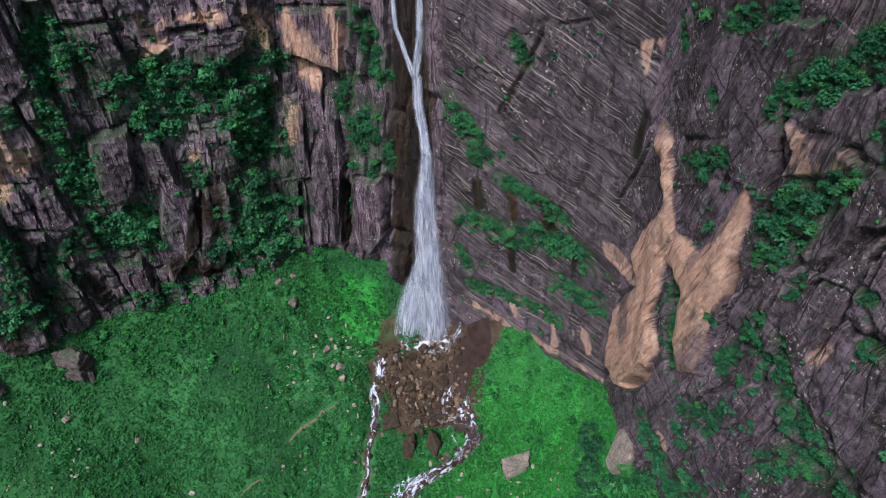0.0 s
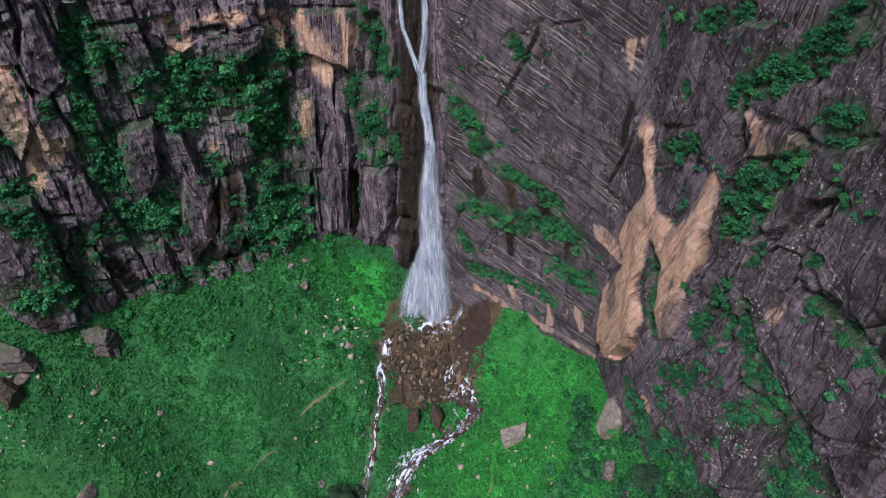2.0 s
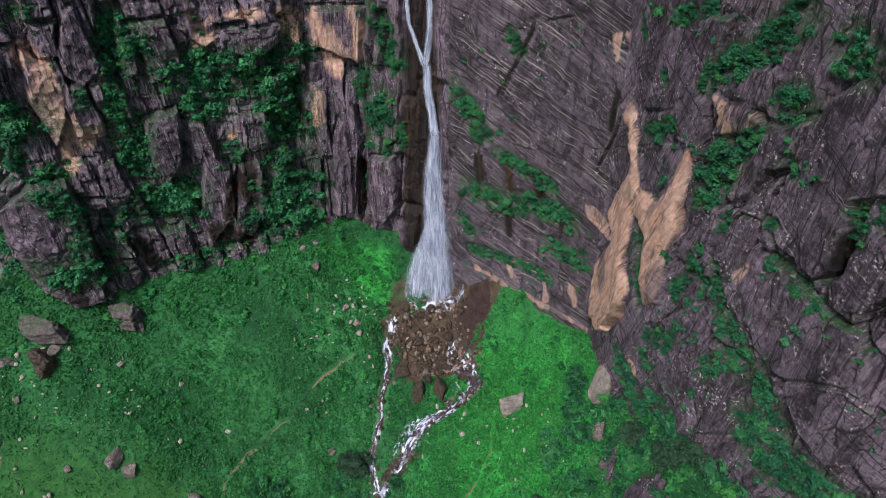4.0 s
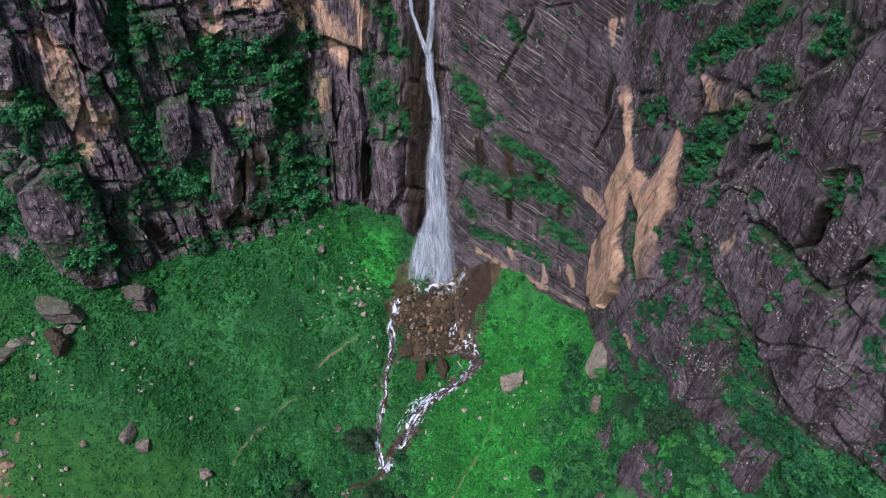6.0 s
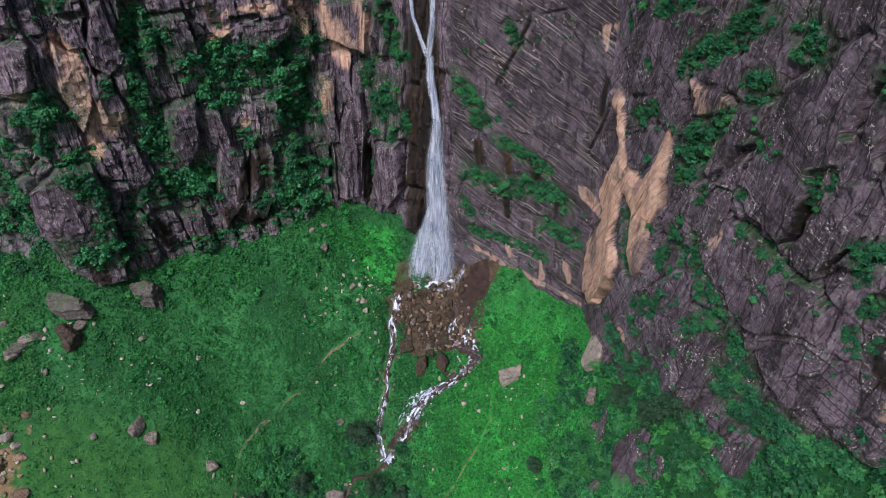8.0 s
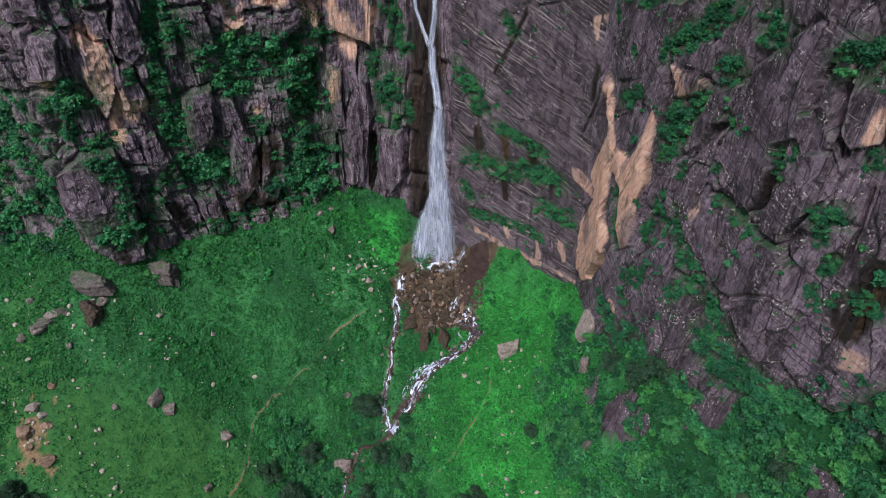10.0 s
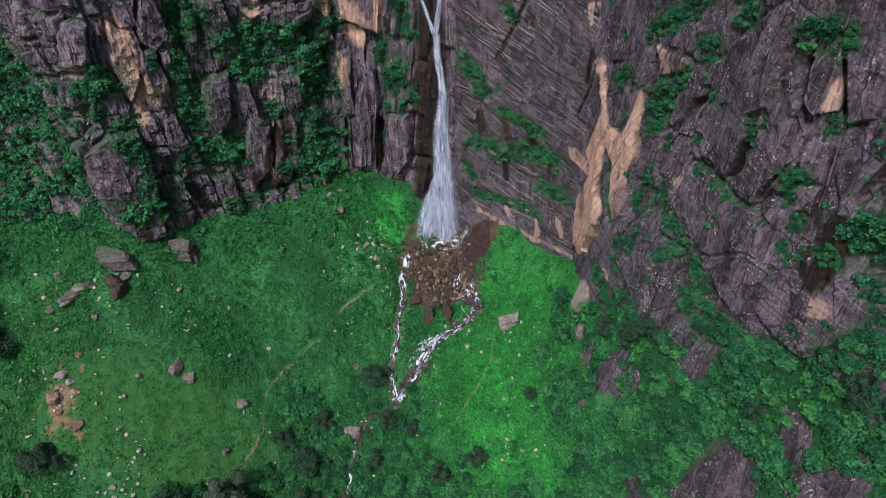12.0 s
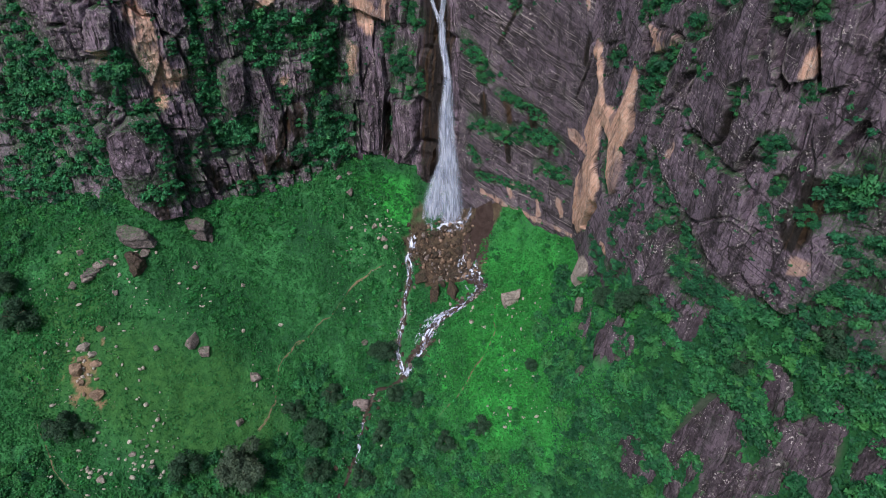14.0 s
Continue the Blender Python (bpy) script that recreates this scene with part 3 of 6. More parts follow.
STREAM_RIGHT = ((2.8, 70.5), (2.2, 69.4), (1.3, 68.3), (2.8, 65.3), (4.3, 62.4), (2.1, 60.0), (-0.4, 58.7), (-3.4, 57.9), (-5.9, 56.3), (-6.9, 53.9), (-8.2, 52.9), (-10.6, 50.8))
STREAM_LEFT = ((-9.0, 73.0), (-9.6, 71.8), (-10.3, 69.6), (-10.0, 67.7), (-10.2, 65.2), (-11.1, 62.7), (-10.7, 60.7), (-11.6, 58.1), (-12.3, 54.9), (-10.6, 50.8))
STREAM_LOW = ((-10.6, 50.8), (-13.5, 49.9), (-15.8, 50.6), (-17.0, 49.0), (-18.2, 46.5), (-18.6, 44.1), (-19.3, 40.4), (-20.8, 36.3), (-22.5, 31.0), (-25, 20), (-26, 0))
TRAILS = (
    ((-15.1, 67.2), (-22.4, 62.8), (-26.0, 59.5), (-32.0, 55.4), (-34.7, 51.2), (-35.0, 47.2), (-36.5, 42.0)),
    ((-72.0, 36.5), (-69.7, 33.5), (-67.0, 30.5), (-65.4, 29.2), (-60.0, 27.5)),
    ((6.6, 56.4), (5.9, 53.0), (5.7, 49.9), (3.1, 45.7), (0.1, 42.4), (-4.3, 40.6), (-7.0, 36.0)),
)
# bare rock showing through the lower slope: x, y, half length, half width
BARE = ((26.4, 14.2, 2.4, 2.2), (28.2, 11.6, 1.8, 2.0), (27.6, 9.0, 2.0, 2.0), (30.2, 6.2, 2.0, 2.0), (33.2, 6.8, 2.0, 1.9), (35.0, 4.4, 1.8, 1.8), (37.7, 2.5, 1.3, 1.2), (32.6, 11.1, 0.8, 2.0), (19.4, 30.6, 1.6, 2.6), (26.7, 23.0, 1.0, 1.4), (21.5, 17.9, 0.7, 2.6))


def ground_at(x, y):
    """Height of the ground with hummocks and the streams' beds."""
    x, y = np.asarray(x, float), np.asarray(y, float)
    z = ground_base(x, y) + hummocks(x, y)
    d = np.minimum(np.minimum(line_reach(x, y, STREAM_RIGHT), line_reach(x, y, STREAM_LEFT)), line_reach(x, y, STREAM_LOW) - 0.4)
    return z - 0.75 * (1 - ramp(d, 0.5, 2.2))


def fan_of_rubble(x, y):
    """1 on the bare fan of stones and mud under the falls, 0 outside."""
    wob = 1.6 * fbm(x * 0.35, y * 0.35, seed=71)
    return 1 - ramp(np.hypot((x + 2.0) / 9.2, (y - 70.0) / 6.0) + 0.42 * wob, 0.82, 1.05)


# ---- materials ----
def material(name):
    m = bpy.data.materials.new(name)
    m.use_nodes = True
    nt = m.node_tree
    return m, nt, nt.nodes["Principled BSDF"]


class Nodes:
    """Short ways to add nodes to a tree."""

    def __init__(self, nt):
        self.nt = nt

    def put(self, kind, **values):
        n = self.nt.nodes.new("ShaderNode" + kind)
        for k, v in values.items():
            n.inputs[k].default_value = v
        return n

    def link(self, a, b):
        self.nt.links.new(a, b)

    def noise(self, vector, scale, detail=5.0, rough=0.6, distortion=0.0):
        n = self.put("TexNoise", Scale=scale, Detail=detail, Roughness=rough, Distortion=distortion)
        self.link(vector, n.inputs["Vector"])
        return n.outputs["Fac"]

    def mapped(self, vector, scale=(1, 1, 1), turn=0.0):
        for key, value in (("Rotation", (0, 0, turn)), ("Scale", scale)):
            n = self.nt.nodes.new("ShaderNodeMapping")
            n.inputs[key].default_value = value
            self.link(vector, n.inputs["Vector"])
            vector = n.outputs[0]
        return vector

    def ramp(self, fac, *stops):
        n = self.nt.nodes.new("ShaderNodeValToRGB")
        while len(n.color_ramp.elements) < len(stops):
            n.color_ramp.elements.new(0.5)
        for e, (p, c) in zip(n.color_ramp.elements, stops):
            e.position = p
            e.color = (*c, 1) if isinstance(c, tuple) else (c, c, c, 1)
        self.link(fac, n.inputs[0])
        return n.outputs[0]

    def mix(self, fac, a, b, blend="MIX"):
        n = self.nt.nodes.new("ShaderNodeMix")
        n.data_type, n.blend_type = "RGBA", blend
        for value, socket in ((fac, n.inputs[0]), (a, n.inputs[6]), (b, n.inputs[7])):
            if isinstance(value, bpy.types.NodeSocket):
                self.link(value, socket)
            else:
                socket.default_value = (*value, 1) if isinstance(value, tuple) else value
        return n.outputs[2]

    def math(self, kind, a, b=0.0):
        n = self.nt.nodes.new("ShaderNodeMath")
        n.operation = kind
        for value, socket in ((a, n.inputs[0]), (b, n.inputs[1])):
            if isinstance(value, bpy.types.NodeSocket):
                self.link(value, socket)
            else:
                socket.default_value = value
        return n.outputs[0]

    def attribute(self, name):
        n = self.nt.nodes.new("ShaderNodeAttribute")
        n.attribute_name = name
        return n.outputs["Fac"]

    def bump(self, height, strength, distance, normal=None):
        n = self.put("Bump", Strength=strength, Distance=distance)
        self.link(height, n.inputs["Height"])
        if normal:
            self.link(normal, n.inputs["Normal"])
        return n.outputs[0]


def rock_material(name, bed_turn, dark, pale, striae=0.5, drip_turn=0.0, stain=0.8, rugged=1.0, block=(0.10, 0.42, 1), specks=0.8, flaky=1.0, cross=None):
    """Weathered gneiss: dark patina, joint blocks of differing tone, thin pale bedding lines, tan and green stains."""
    m, nt, bsdf = material(name)
    n = Nodes(nt)
    uv = nt.nodes.new("ShaderNodeUVMap").outputs[0]
    geo = nt.nodes.new("ShaderNodeNewGeometry")
    at = geo.outputs["Position"]
    big = n.noise(at, 0.16, 6, 0.62)
    mid = n.noise(at, 0.95, 7, 0.66, 0.2)
    grit = n.noise(at, 3.4, 8, 0.76)
    patchy = n.noise(at, 0.33, 3, 0.5)
    # joint blocks
    bend = nt.nodes.new("ShaderNodeTexNoise")
    bend.inputs["Scale"].default_value, bend.inputs["Detail"].default_value = 0.7, 3
    n.link(uv, bend.inputs["Vector"])
    bent = n.put("VectorMath")
    bent.operation = "MULTIPLY_ADD"
    bent.inputs[1].default_value = (0.35, 0.35, 0.35)
    n.link(bend.outputs["Color"], bent.inputs[0])
    n.link(uv, bent.inputs[2])
    jointed = n.mapped(bent.outputs[0], block, bed_turn)
    tone = nt.nodes.new("ShaderNodeTexVoronoi")
    edge = nt.nodes.new("ShaderNodeTexVoronoi")
    edge.feature = "DISTANCE_TO_EDGE"
    for v in (tone, edge):
        v.inputs["Scale"].default_value = 1.0
        n.link(jointed, v.inputs["Vector"])
    level = n.math("ADD", tone.outputs["Color"], 0.0)
    col = n.mix(n.ramp(n.math("ADD", n.math("MULTIPLY", big, 0.6), n.math("MULTIPLY", mid, 0.4)), (0.40, 0.0), (0.62, 1.0)), dark, pale)
    col = n.mix(n.ramp(level, (0.28, 0.45), (0.46, 0.0)), col, tuple(0.7 * c for c in dark))
    col = n.mix(n.ramp(level, (0.54, 0.0), (0.74, 0.4)), col, tuple(1.35 * c for c in pale))
    col = n.mix(n.ramp(mid, (0.32, 0.75), (0.47, 0.0)), col, tuple(0.45 * c for c in dark))
    col = n.mix(n.ramp(grit, (0.54, 0.0), (0.68, 0.6)), col, tuple(min(1, 2.0 * c) for c in pale))
    col = n.mix(n.ramp(grit, (0.36, 0.9), (0.45, 0.0)), col, tuple(0.35 * c for c in dark))
    col = n.mix(n.ramp(n.noise(at, 0.55, 6, 0.7), (0.58, 0.0), (0.70, 0.45)), col, (0.105, 0.092, 0.055))
    fissile = n.noise(n.mapped(uv, (0.32, 2.3, 1), bed_turn), 1.0, 9, 0.72)
    col = n.mix(n.math("MULTIPLY", n.ramp(fissile, (0.39, 0.95 * flaky), (0.46, 0.0)), n.ramp(patchy, (0.36, 0.35), (0.56, 1.0))), col, tuple(0.3 * c for c in dark))
    col = n.mix(n.math("MULTIPLY", n.ramp(fissile, (0.55, 0.0), (0.63, 0.8 * flaky)), n.ramp(big, (0.38, 0.3), (0.56, 1.0))), col, tuple(min(1, 1.9 * c) for c in pale))
    blotch = n.noise(at, 0.5, 8, 0.7)
    col = n.mix(n.ramp(blotch, (0.34, 0.85), (0.46, 0.0)), col, tuple(0.4 * c for c in dark))
    col = n.mix(n.ramp(blotch, (0.54, 0.0), (0.66, 0.6)), col, tuple(1.45 * c for c in pale))
    # tan, freshly broken stone
    tan = n.attribute("tan")
    tan_fac = n.math("MULTIPLY", tan, n.ramp(mid, (0.25, 0.65), (0.5, 1.0)))
    tan_col = n.mix(n.ramp(n.noise(n.mapped(uv, (1.2, 0.3, 1)), 1.0, 6, 0.7), (0.36, 0.0), (0.66, 1.0)), (0.56, 0.295, 0.225), (0.86, 0.56, 0.455))
    tan_col = n.mix(n.ramp(n.noise(n.mapped(uv, (1.3, 0.16, 1), drip_turn), 1.0, 5, 0.66), (0.37, 0.85), (0.46, 0.0)), tan_col, (0.12, 0.075, 0.066))
    tan_col = n.mix(n.ramp(grit, (0.34, 0.7), (0.44, 0.0)), tan_col, (0.13, 0.085, 0.075))
    tan_col = n.mix(n.ramp(grit, (0.58, 0.0), (0.70, 0.7)), tan_col, (0.66, 0.46, 0.38))
    tan_col = n.mix(n.ramp(big, (0.54, 0.0), (0.64, 0.5)), tan_col, (0.30, 0.21, 0.19))
    tan_col = n.mix(n.ramp(n.noise(at, 0.8, 6, 0.7, 0.6), (0.55, 0.0), (0.63, 0.7)), tan_col, (0.84, 0.60, 0.51))
    tan_col = n.mix(n.ramp(fissile, (0.38, 0.6), (0.44, 0.0)), tan_col, (0.20, 0.125, 0.105))
    tan_col = n.mix(n.ramp(fissile, (0.55, 0.0), (0.62, 0.5)), tan_col, (0.82, 0.56, 0.46))
    col = n.mix(tan_fac, col, tan_col)
    clean = n.math("SUBTRACT", 1.0, n.math("MULTIPLY", tan, 0.75))
    # water stains, lime runs and bedding lines
    drips = n.noise(n.mapped(uv, (1.5, 0.09, 1), drip_turn), 1.0, 5, 0.65)
    chalk = n.noise(n.mapped(uv, (2.2, 0.2, 1), drip_turn), 1.3, 5, 0.65)
    beds = n.noise(n.mapped(uv, (0.05, 6.2, 1), bed_turn), 1.0, 4, 0.6)
    col = n.mix(n.math("MULTIPLY", n.ramp(drips, (0.54, 0.0), (0.62, stain)), clean), col, tuple(0.4 * c for c in dark))
    col = n.mix(n.math("MULTIPLY", n.ramp(chalk, (0.61, 0.0), (0.70, stain)), n.ramp(big, (0.46, 0.0), (0.58, 1.0))), col, (0.33, 0.29, 0.295))
    col = n.mix(n.math("MULTIPLY", n.ramp(beds, (0.575, 0.0), (0.615, striae)), n.ramp(n.noise(at, 0.3, 7, 0.68), (0.44, 0.12), (0.56, 1.0))), col, (0.48, 0.42, 0.43))
    col = n.mix(n.math("MULTIPLY", n.ramp(beds, (0.36, 0.8 * striae), (0.43, 0.0)), clean), col, tuple(0.45 * c for c in dark))
    if cross is not None:
        veins = n.noise(n.mapped(uv, (0.04, 3.6, 1), cross), 1.0, 4, 0.6)
        col = n.mix(n.math("MULTIPLY", n.ramp(veins, (0.61, 0.0), (0.64, 0.7)), n.ramp(n.noise(at, 0.26, 5, 0.6), (0.52, 0.0), (0.58, 1.0))), col, (0.34, 0.29, 0.31))
        col = n.mix(n.math("MULTIPLY", n.ramp(veins, (0.35, 0.9), (0.41, 0.0)), clean), col, tuple(0.4 * c for c in dark))
    # pale lichen and fresh chips in clusters
    chips = n.math("MULTIPLY", n.ramp(n.noise(at, 3.6, 4, 0.68), (0.58, 0.0), (0.62, specks)), n.ramp(n.noise(at, 0.42, 5, 0.65), (0.50, 0.0), (0.58, 1.0)))
    col = n.mix(chips, col, (0.56, 0.51, 0.515))
    hair = nt.nodes.new("ShaderNodeTexVoronoi")
    hair.feature = "DISTANCE_TO_EDGE"
    hair.inputs["Scale"].default_value = 3.1
    n.link(jointed, hair.inputs["Vector"])
    lines = n.math("MULTIPLY", n.ramp(edge.outputs["Distance"], (0.0, 1.0), (0.03, 0.0)), n.ramp(patchy, (0.42, 0.0), (0.52, 1.0)))
    lines = n.math("MULTIPLY", n.math("MAXIMUM", lines, n.math("MULTIPLY", n.ramp(hair.outputs["Distance"], (0.0, 1.0), (0.06, 0.0)), n.ramp(mid, (0.48, 0.0), (0.56, 0.9)))), clean)
    col = n.mix(n.math("MULTIPLY", lines, 0.9), col, (0.012, 0.010, 0.011))
    worn = n.ramp(geo.outputs["Pointiness"], (0.52, 0.0), (0.58, 0.75))
    col = n.mix(n.math("MULTIPLY", worn, n.ramp(mid, (0.45, 0.0), (0.6, 1.0))), col, (0.36, 0.32, 0.325))
    # moss and grass on ledges
    up = n.put("SeparateXYZ")
    n.link(geo.outputs["Normal"], up.inputs[0])
    moss = n.math("MULTIPLY", n.ramp(up.outputs["Z"], (0.62, 0.0), (0.85, 0.7)), n.ramp(mid, (0.46, 0.0), (0.54, 1.0)))
    green = n.math("MAXIMUM", moss, n.math("MULTIPLY", n.attribute("green"), n.ramp(grit, (0.46, 0.0), (0.54, 0.75))))
    col = n.mix(green, col, n.mix(grit, (0.010, 0.05, 0.015), (0.035, 0.13, 0.035)))
    wet = n.attribute("wet")
    col = n.mix(n.math("MULTIPLY", wet, 0.93), col, n.mix(n.ramp(drips, (0.50, 0.0), (0.62, 1.0)), (0.009, 0.006, 0.005), (0.050, 0.026, 0.012)))
    n.link(col, bsdf.inputs["Base Color"])
    n.link(n.mix(wet, (0.82, 0.82, 0.82), (0.5, 0.5, 0.5)), bsdf.inputs["Roughness"])
    bsdf.inputs["Specular IOR Level"].default_value = 0.3
    nb = n.bump(n.noise(at, 1.6, 8, 0.72), rugged, 0.4)
    nb = n.bump(grit, rugged, 0.22, nb)
    nb = n.bump(beds, 0.35 * rugged, 0.08, nb)
    nb = n.bump(lines, 0.8, -0.15, nb)
    n.link(nb, bsdf.inputs["Normal"])
    return m


DARK, PALE = (0.058, 0.042, 0.063), (0.235, 0.172, 0.240)
rock_upright = rock_material("rock_upright", radians(82), DARK, PALE, 0.3, 0.0, 1.0, 0.9, (0.09, 0.42, 1))
rock_ledge = rock_material("rock_ledge", radians(-50), (0.040, 0.029, 0.040), (0.125, 0.093, 0.125), 0.1, radians(20), 0.2, 0.9, (0.25, 0.8, 1), 0.9, 0.5)
rock_slab = rock_material("rock_slab", 0.0, (0.034, 0.026, 0.037), (0.122, 0.093, 0.128), 0.85, 0.0, 0.6, 0.7, (0.055, 0.30, 1), 0.9, 0.35)
rock_plates = rock_material("rock_plates", radians(90), (0.034, 0.025, 0.037), (0.205, 0.152, 0.212), 0.25, 0.0, 0.5, 1.0, (0.11, 0.36, 1), 1.0, 0.5, radians(18))


def loose_rock(name, low, high, moss=0.3):
    m, nt, bsdf = material(name)
    n = Nodes(nt)
    at = nt.nodes.new("ShaderNodeNewGeometry")
    rnd = nt.nodes.new("ShaderNodeObjectInfo").outputs["Random"]
    f = n.noise(at.outputs["Position"], 1.4, 8, 0.72, 0.4)
    col = n.mix(n.ramp(f, (0.35, 0.0), (0.68, 1.0)), low, high)
    col = n.mix(n.math("MULTIPLY", rnd, 0.3), col, tuple(0.6 * c for c in low))
    col = n.mix(n.ramp(n.noise(at.outputs["Position"], 5, 4, 0.7), (0.55, 0.0), (0.75, 0.5)), col, tuple(min(1, 1.5 * c) for c in high))
    crack = nt.nodes.new("ShaderNodeTexVoronoi")
    crack.feature = "DISTANCE_TO_EDGE"
    crack.inputs["Scale"].default_value = 0.9
    bent = n.put("VectorMath")
    bent.operation = "ADD"
    wave = nt.nodes.new("ShaderNodeTexNoise")
    n.link(at.outputs["Position"], wave.inputs["Vector"])
    n.link(at.outputs["Position"], bent.inputs[0])
    n.link(wave.outputs["Color"], bent.inputs[1])
    n.link(bent.outputs[0], crack.inputs["Vector"])
    col = n.mix(n.ramp(crack.outputs["Distance"], (0.0, 0.8), (0.035, 0.0)), col, tuple(0.25 * c for c in low))
    up = n.put("SeparateXYZ")
    n.link(at.outputs["Normal"], up.inputs[0])
    top = n.math("MULTIPLY", n.ramp(up.outputs["Z"], (0.55, 0.0), (0.9, moss)), n.ramp(n.noise(at.outputs["Position"], 2.1, 5, 0.6), (0.45, 0.0), (0.6, 1.0)))
    col = n.mix(top, col, (0.03, 0.12, 0.025))
    n.link(col, bsdf.inputs["Base Color"])
    bsdf.inputs["Roughness"].default_value = 0.8
    n.link(n.bump(n.noise(at.outputs["Position"], 1.8, 8, 0.76), 1.0, 0.5), bsdf.inputs["Normal"])
    return m


rock_grey = loose_rock("rock_grey", (0.075, 0.054, 0.056), (0.42, 0.34, 0.34), 0.35)
rock_white = loose_rock("rock_white", (0.36, 0.31, 0.28), (0.72, 0.66, 0.60), 0.0)
rock_pale = loose_rock("rock_pale", (0.20, 0.16, 0.148), (0.50, 0.44, 0.42), 0.1)
rock_tan = loose_rock("rock_tan", (0.15, 0.085, 0.055), (0.42, 0.30, 0.235), 0.1)
rock_wet = loose_rock("rock_wet", (0.022, 0.014, 0.012), (0.12, 0.08, 0.058), 0.1)
rock_brown = loose_rock("rock_brown", (0.030, 0.019, 0.015), (0.150, 0.100, 0.082), 0.1)
rock_outcrop = loose_rock("rock_outcrop", (0.05, 0.039, 0.042), (0.24, 0.198, 0.205), 0.75)


def leaf_material(name, low, high, odd):
    """Leaves that differ a little from one another and from plant to plant, and let light through."""
    m, nt, bsdf = material(name)
    n = Nodes(nt)
    isle = nt.nodes.new("ShaderNodeNewGeometry")
    rnd = nt.nodes.new("ShaderNodeObjectInfo").outputs["Random"]
    col = n.mix(n.ramp(isle.outputs["Random Per Island"], (0.1, 0.0), (0.95, 1.0)), tuple(0.7 * c for c in low), tuple(1.3 * c for c in high))
    col = n.mix(n.math("MULTIPLY", rnd, 0.6), col, odd)
    patch = n.noise(isle.outputs["Position"], 0.25, 3, 0.5)
    col = n.mix(n.ramp(patch, (0.4, 0.0), (0.65, 0.5)), col, tuple(0.55 * c for c in low))
    plants = n.noise(isle.outputs["Position"], 0.55, 2, 0.5)
    col = n.mix(n.ramp(plants, (0.50, 0.0), (0.62, 0.3)), col, (high[0] * 1.5, high[1] * 1.1, high[2] * 0.8))
    tint = n.attribute("tint")
    col = n.mix(n.ramp(tint, (0.08, 0.7), (0.35, 0.0)), col, tuple(0.6 * c for c in odd))
    col = n.mix(n.ramp(tint, (0.80, 0.0), (1.0, 0.45)), col, (high[0] * 1.7, high[1] * 1.15, high[2] * 0.75))
    n.link(col, bsdf.inputs["Base Color"])
    bsdf.inputs["Roughness"].default_value = 0.6
    bsdf.inputs["Specular IOR Level"].default_value = 0.25
    thin = nt.nodes.new("ShaderNodeBsdfTranslucent")
    n.link(col, thin.inputs["Color"])
    both = nt.nodes.new("ShaderNodeMixShader")
    both.inputs[0].default_value = 0.3
    n.link(bsdf.outputs[0], both.inputs[1])
    n.link(thin.outputs[0], both.inputs[2])
    n.link(both.outputs[0], nt.nodes["Material Output"].inputs["Surface"])
    return m


leaf_cliff = leaf_material("leaf_cliff", (0.018, 0.100, 0.046), (0.047, 0.260, 0.110), (0.016, 0.100, 0.058))
leaf_wood = leaf_material("leaf_wood", (0.017, 0.092, 0.037), (0.050, 0.265, 0.088), (0.016, 0.110, 0.054))
leaf_dark = leaf_material("leaf_dark", (0.016, 0.065, 0.030), (0.040, 0.150, 0.066), (0.05, 0.11, 0.07))
leaf_grey = leaf_material("leaf_grey", (0.050, 0.090, 0.060), (0.12, 0.19, 0.125), (0.09, 0.14, 0.10))
leaf_herb = leaf_material("leaf_herb", (0.016, 0.100, 0.030), (0.060, 0.370, 0.092), (0.022, 0.150, 0.046))
leaf_lime = leaf_material("leaf_lime", (0.024, 0.190, 0.038), (0.070, 0.480, 0.110), (0.030, 0.240, 0.052))
leaf_mound = leaf_material("leaf_mound", (0.014, 0.100, 0.034), (0.038, 0.260, 0.075), (0.022, 0.190, 0.050))

bark, bark_nt, bark_bsdf = material("bark")
bn = Nodes(bark_nt)
bark_at = bark_nt.nodes.new("ShaderNodeTexCoord").outputs["Object"]
bn.link(bn.ramp(bn.noise(bn.mapped(bark_at, (6, 6, 1)), 2.0), (0.3, (0.05, 0.035, 0.025)), (0.7, (0.14, 0.105, 0.08))), bark_bsdf.inputs["Base Color"])
bark_bsdf.inputs["Roughness"].default_value = 0.9


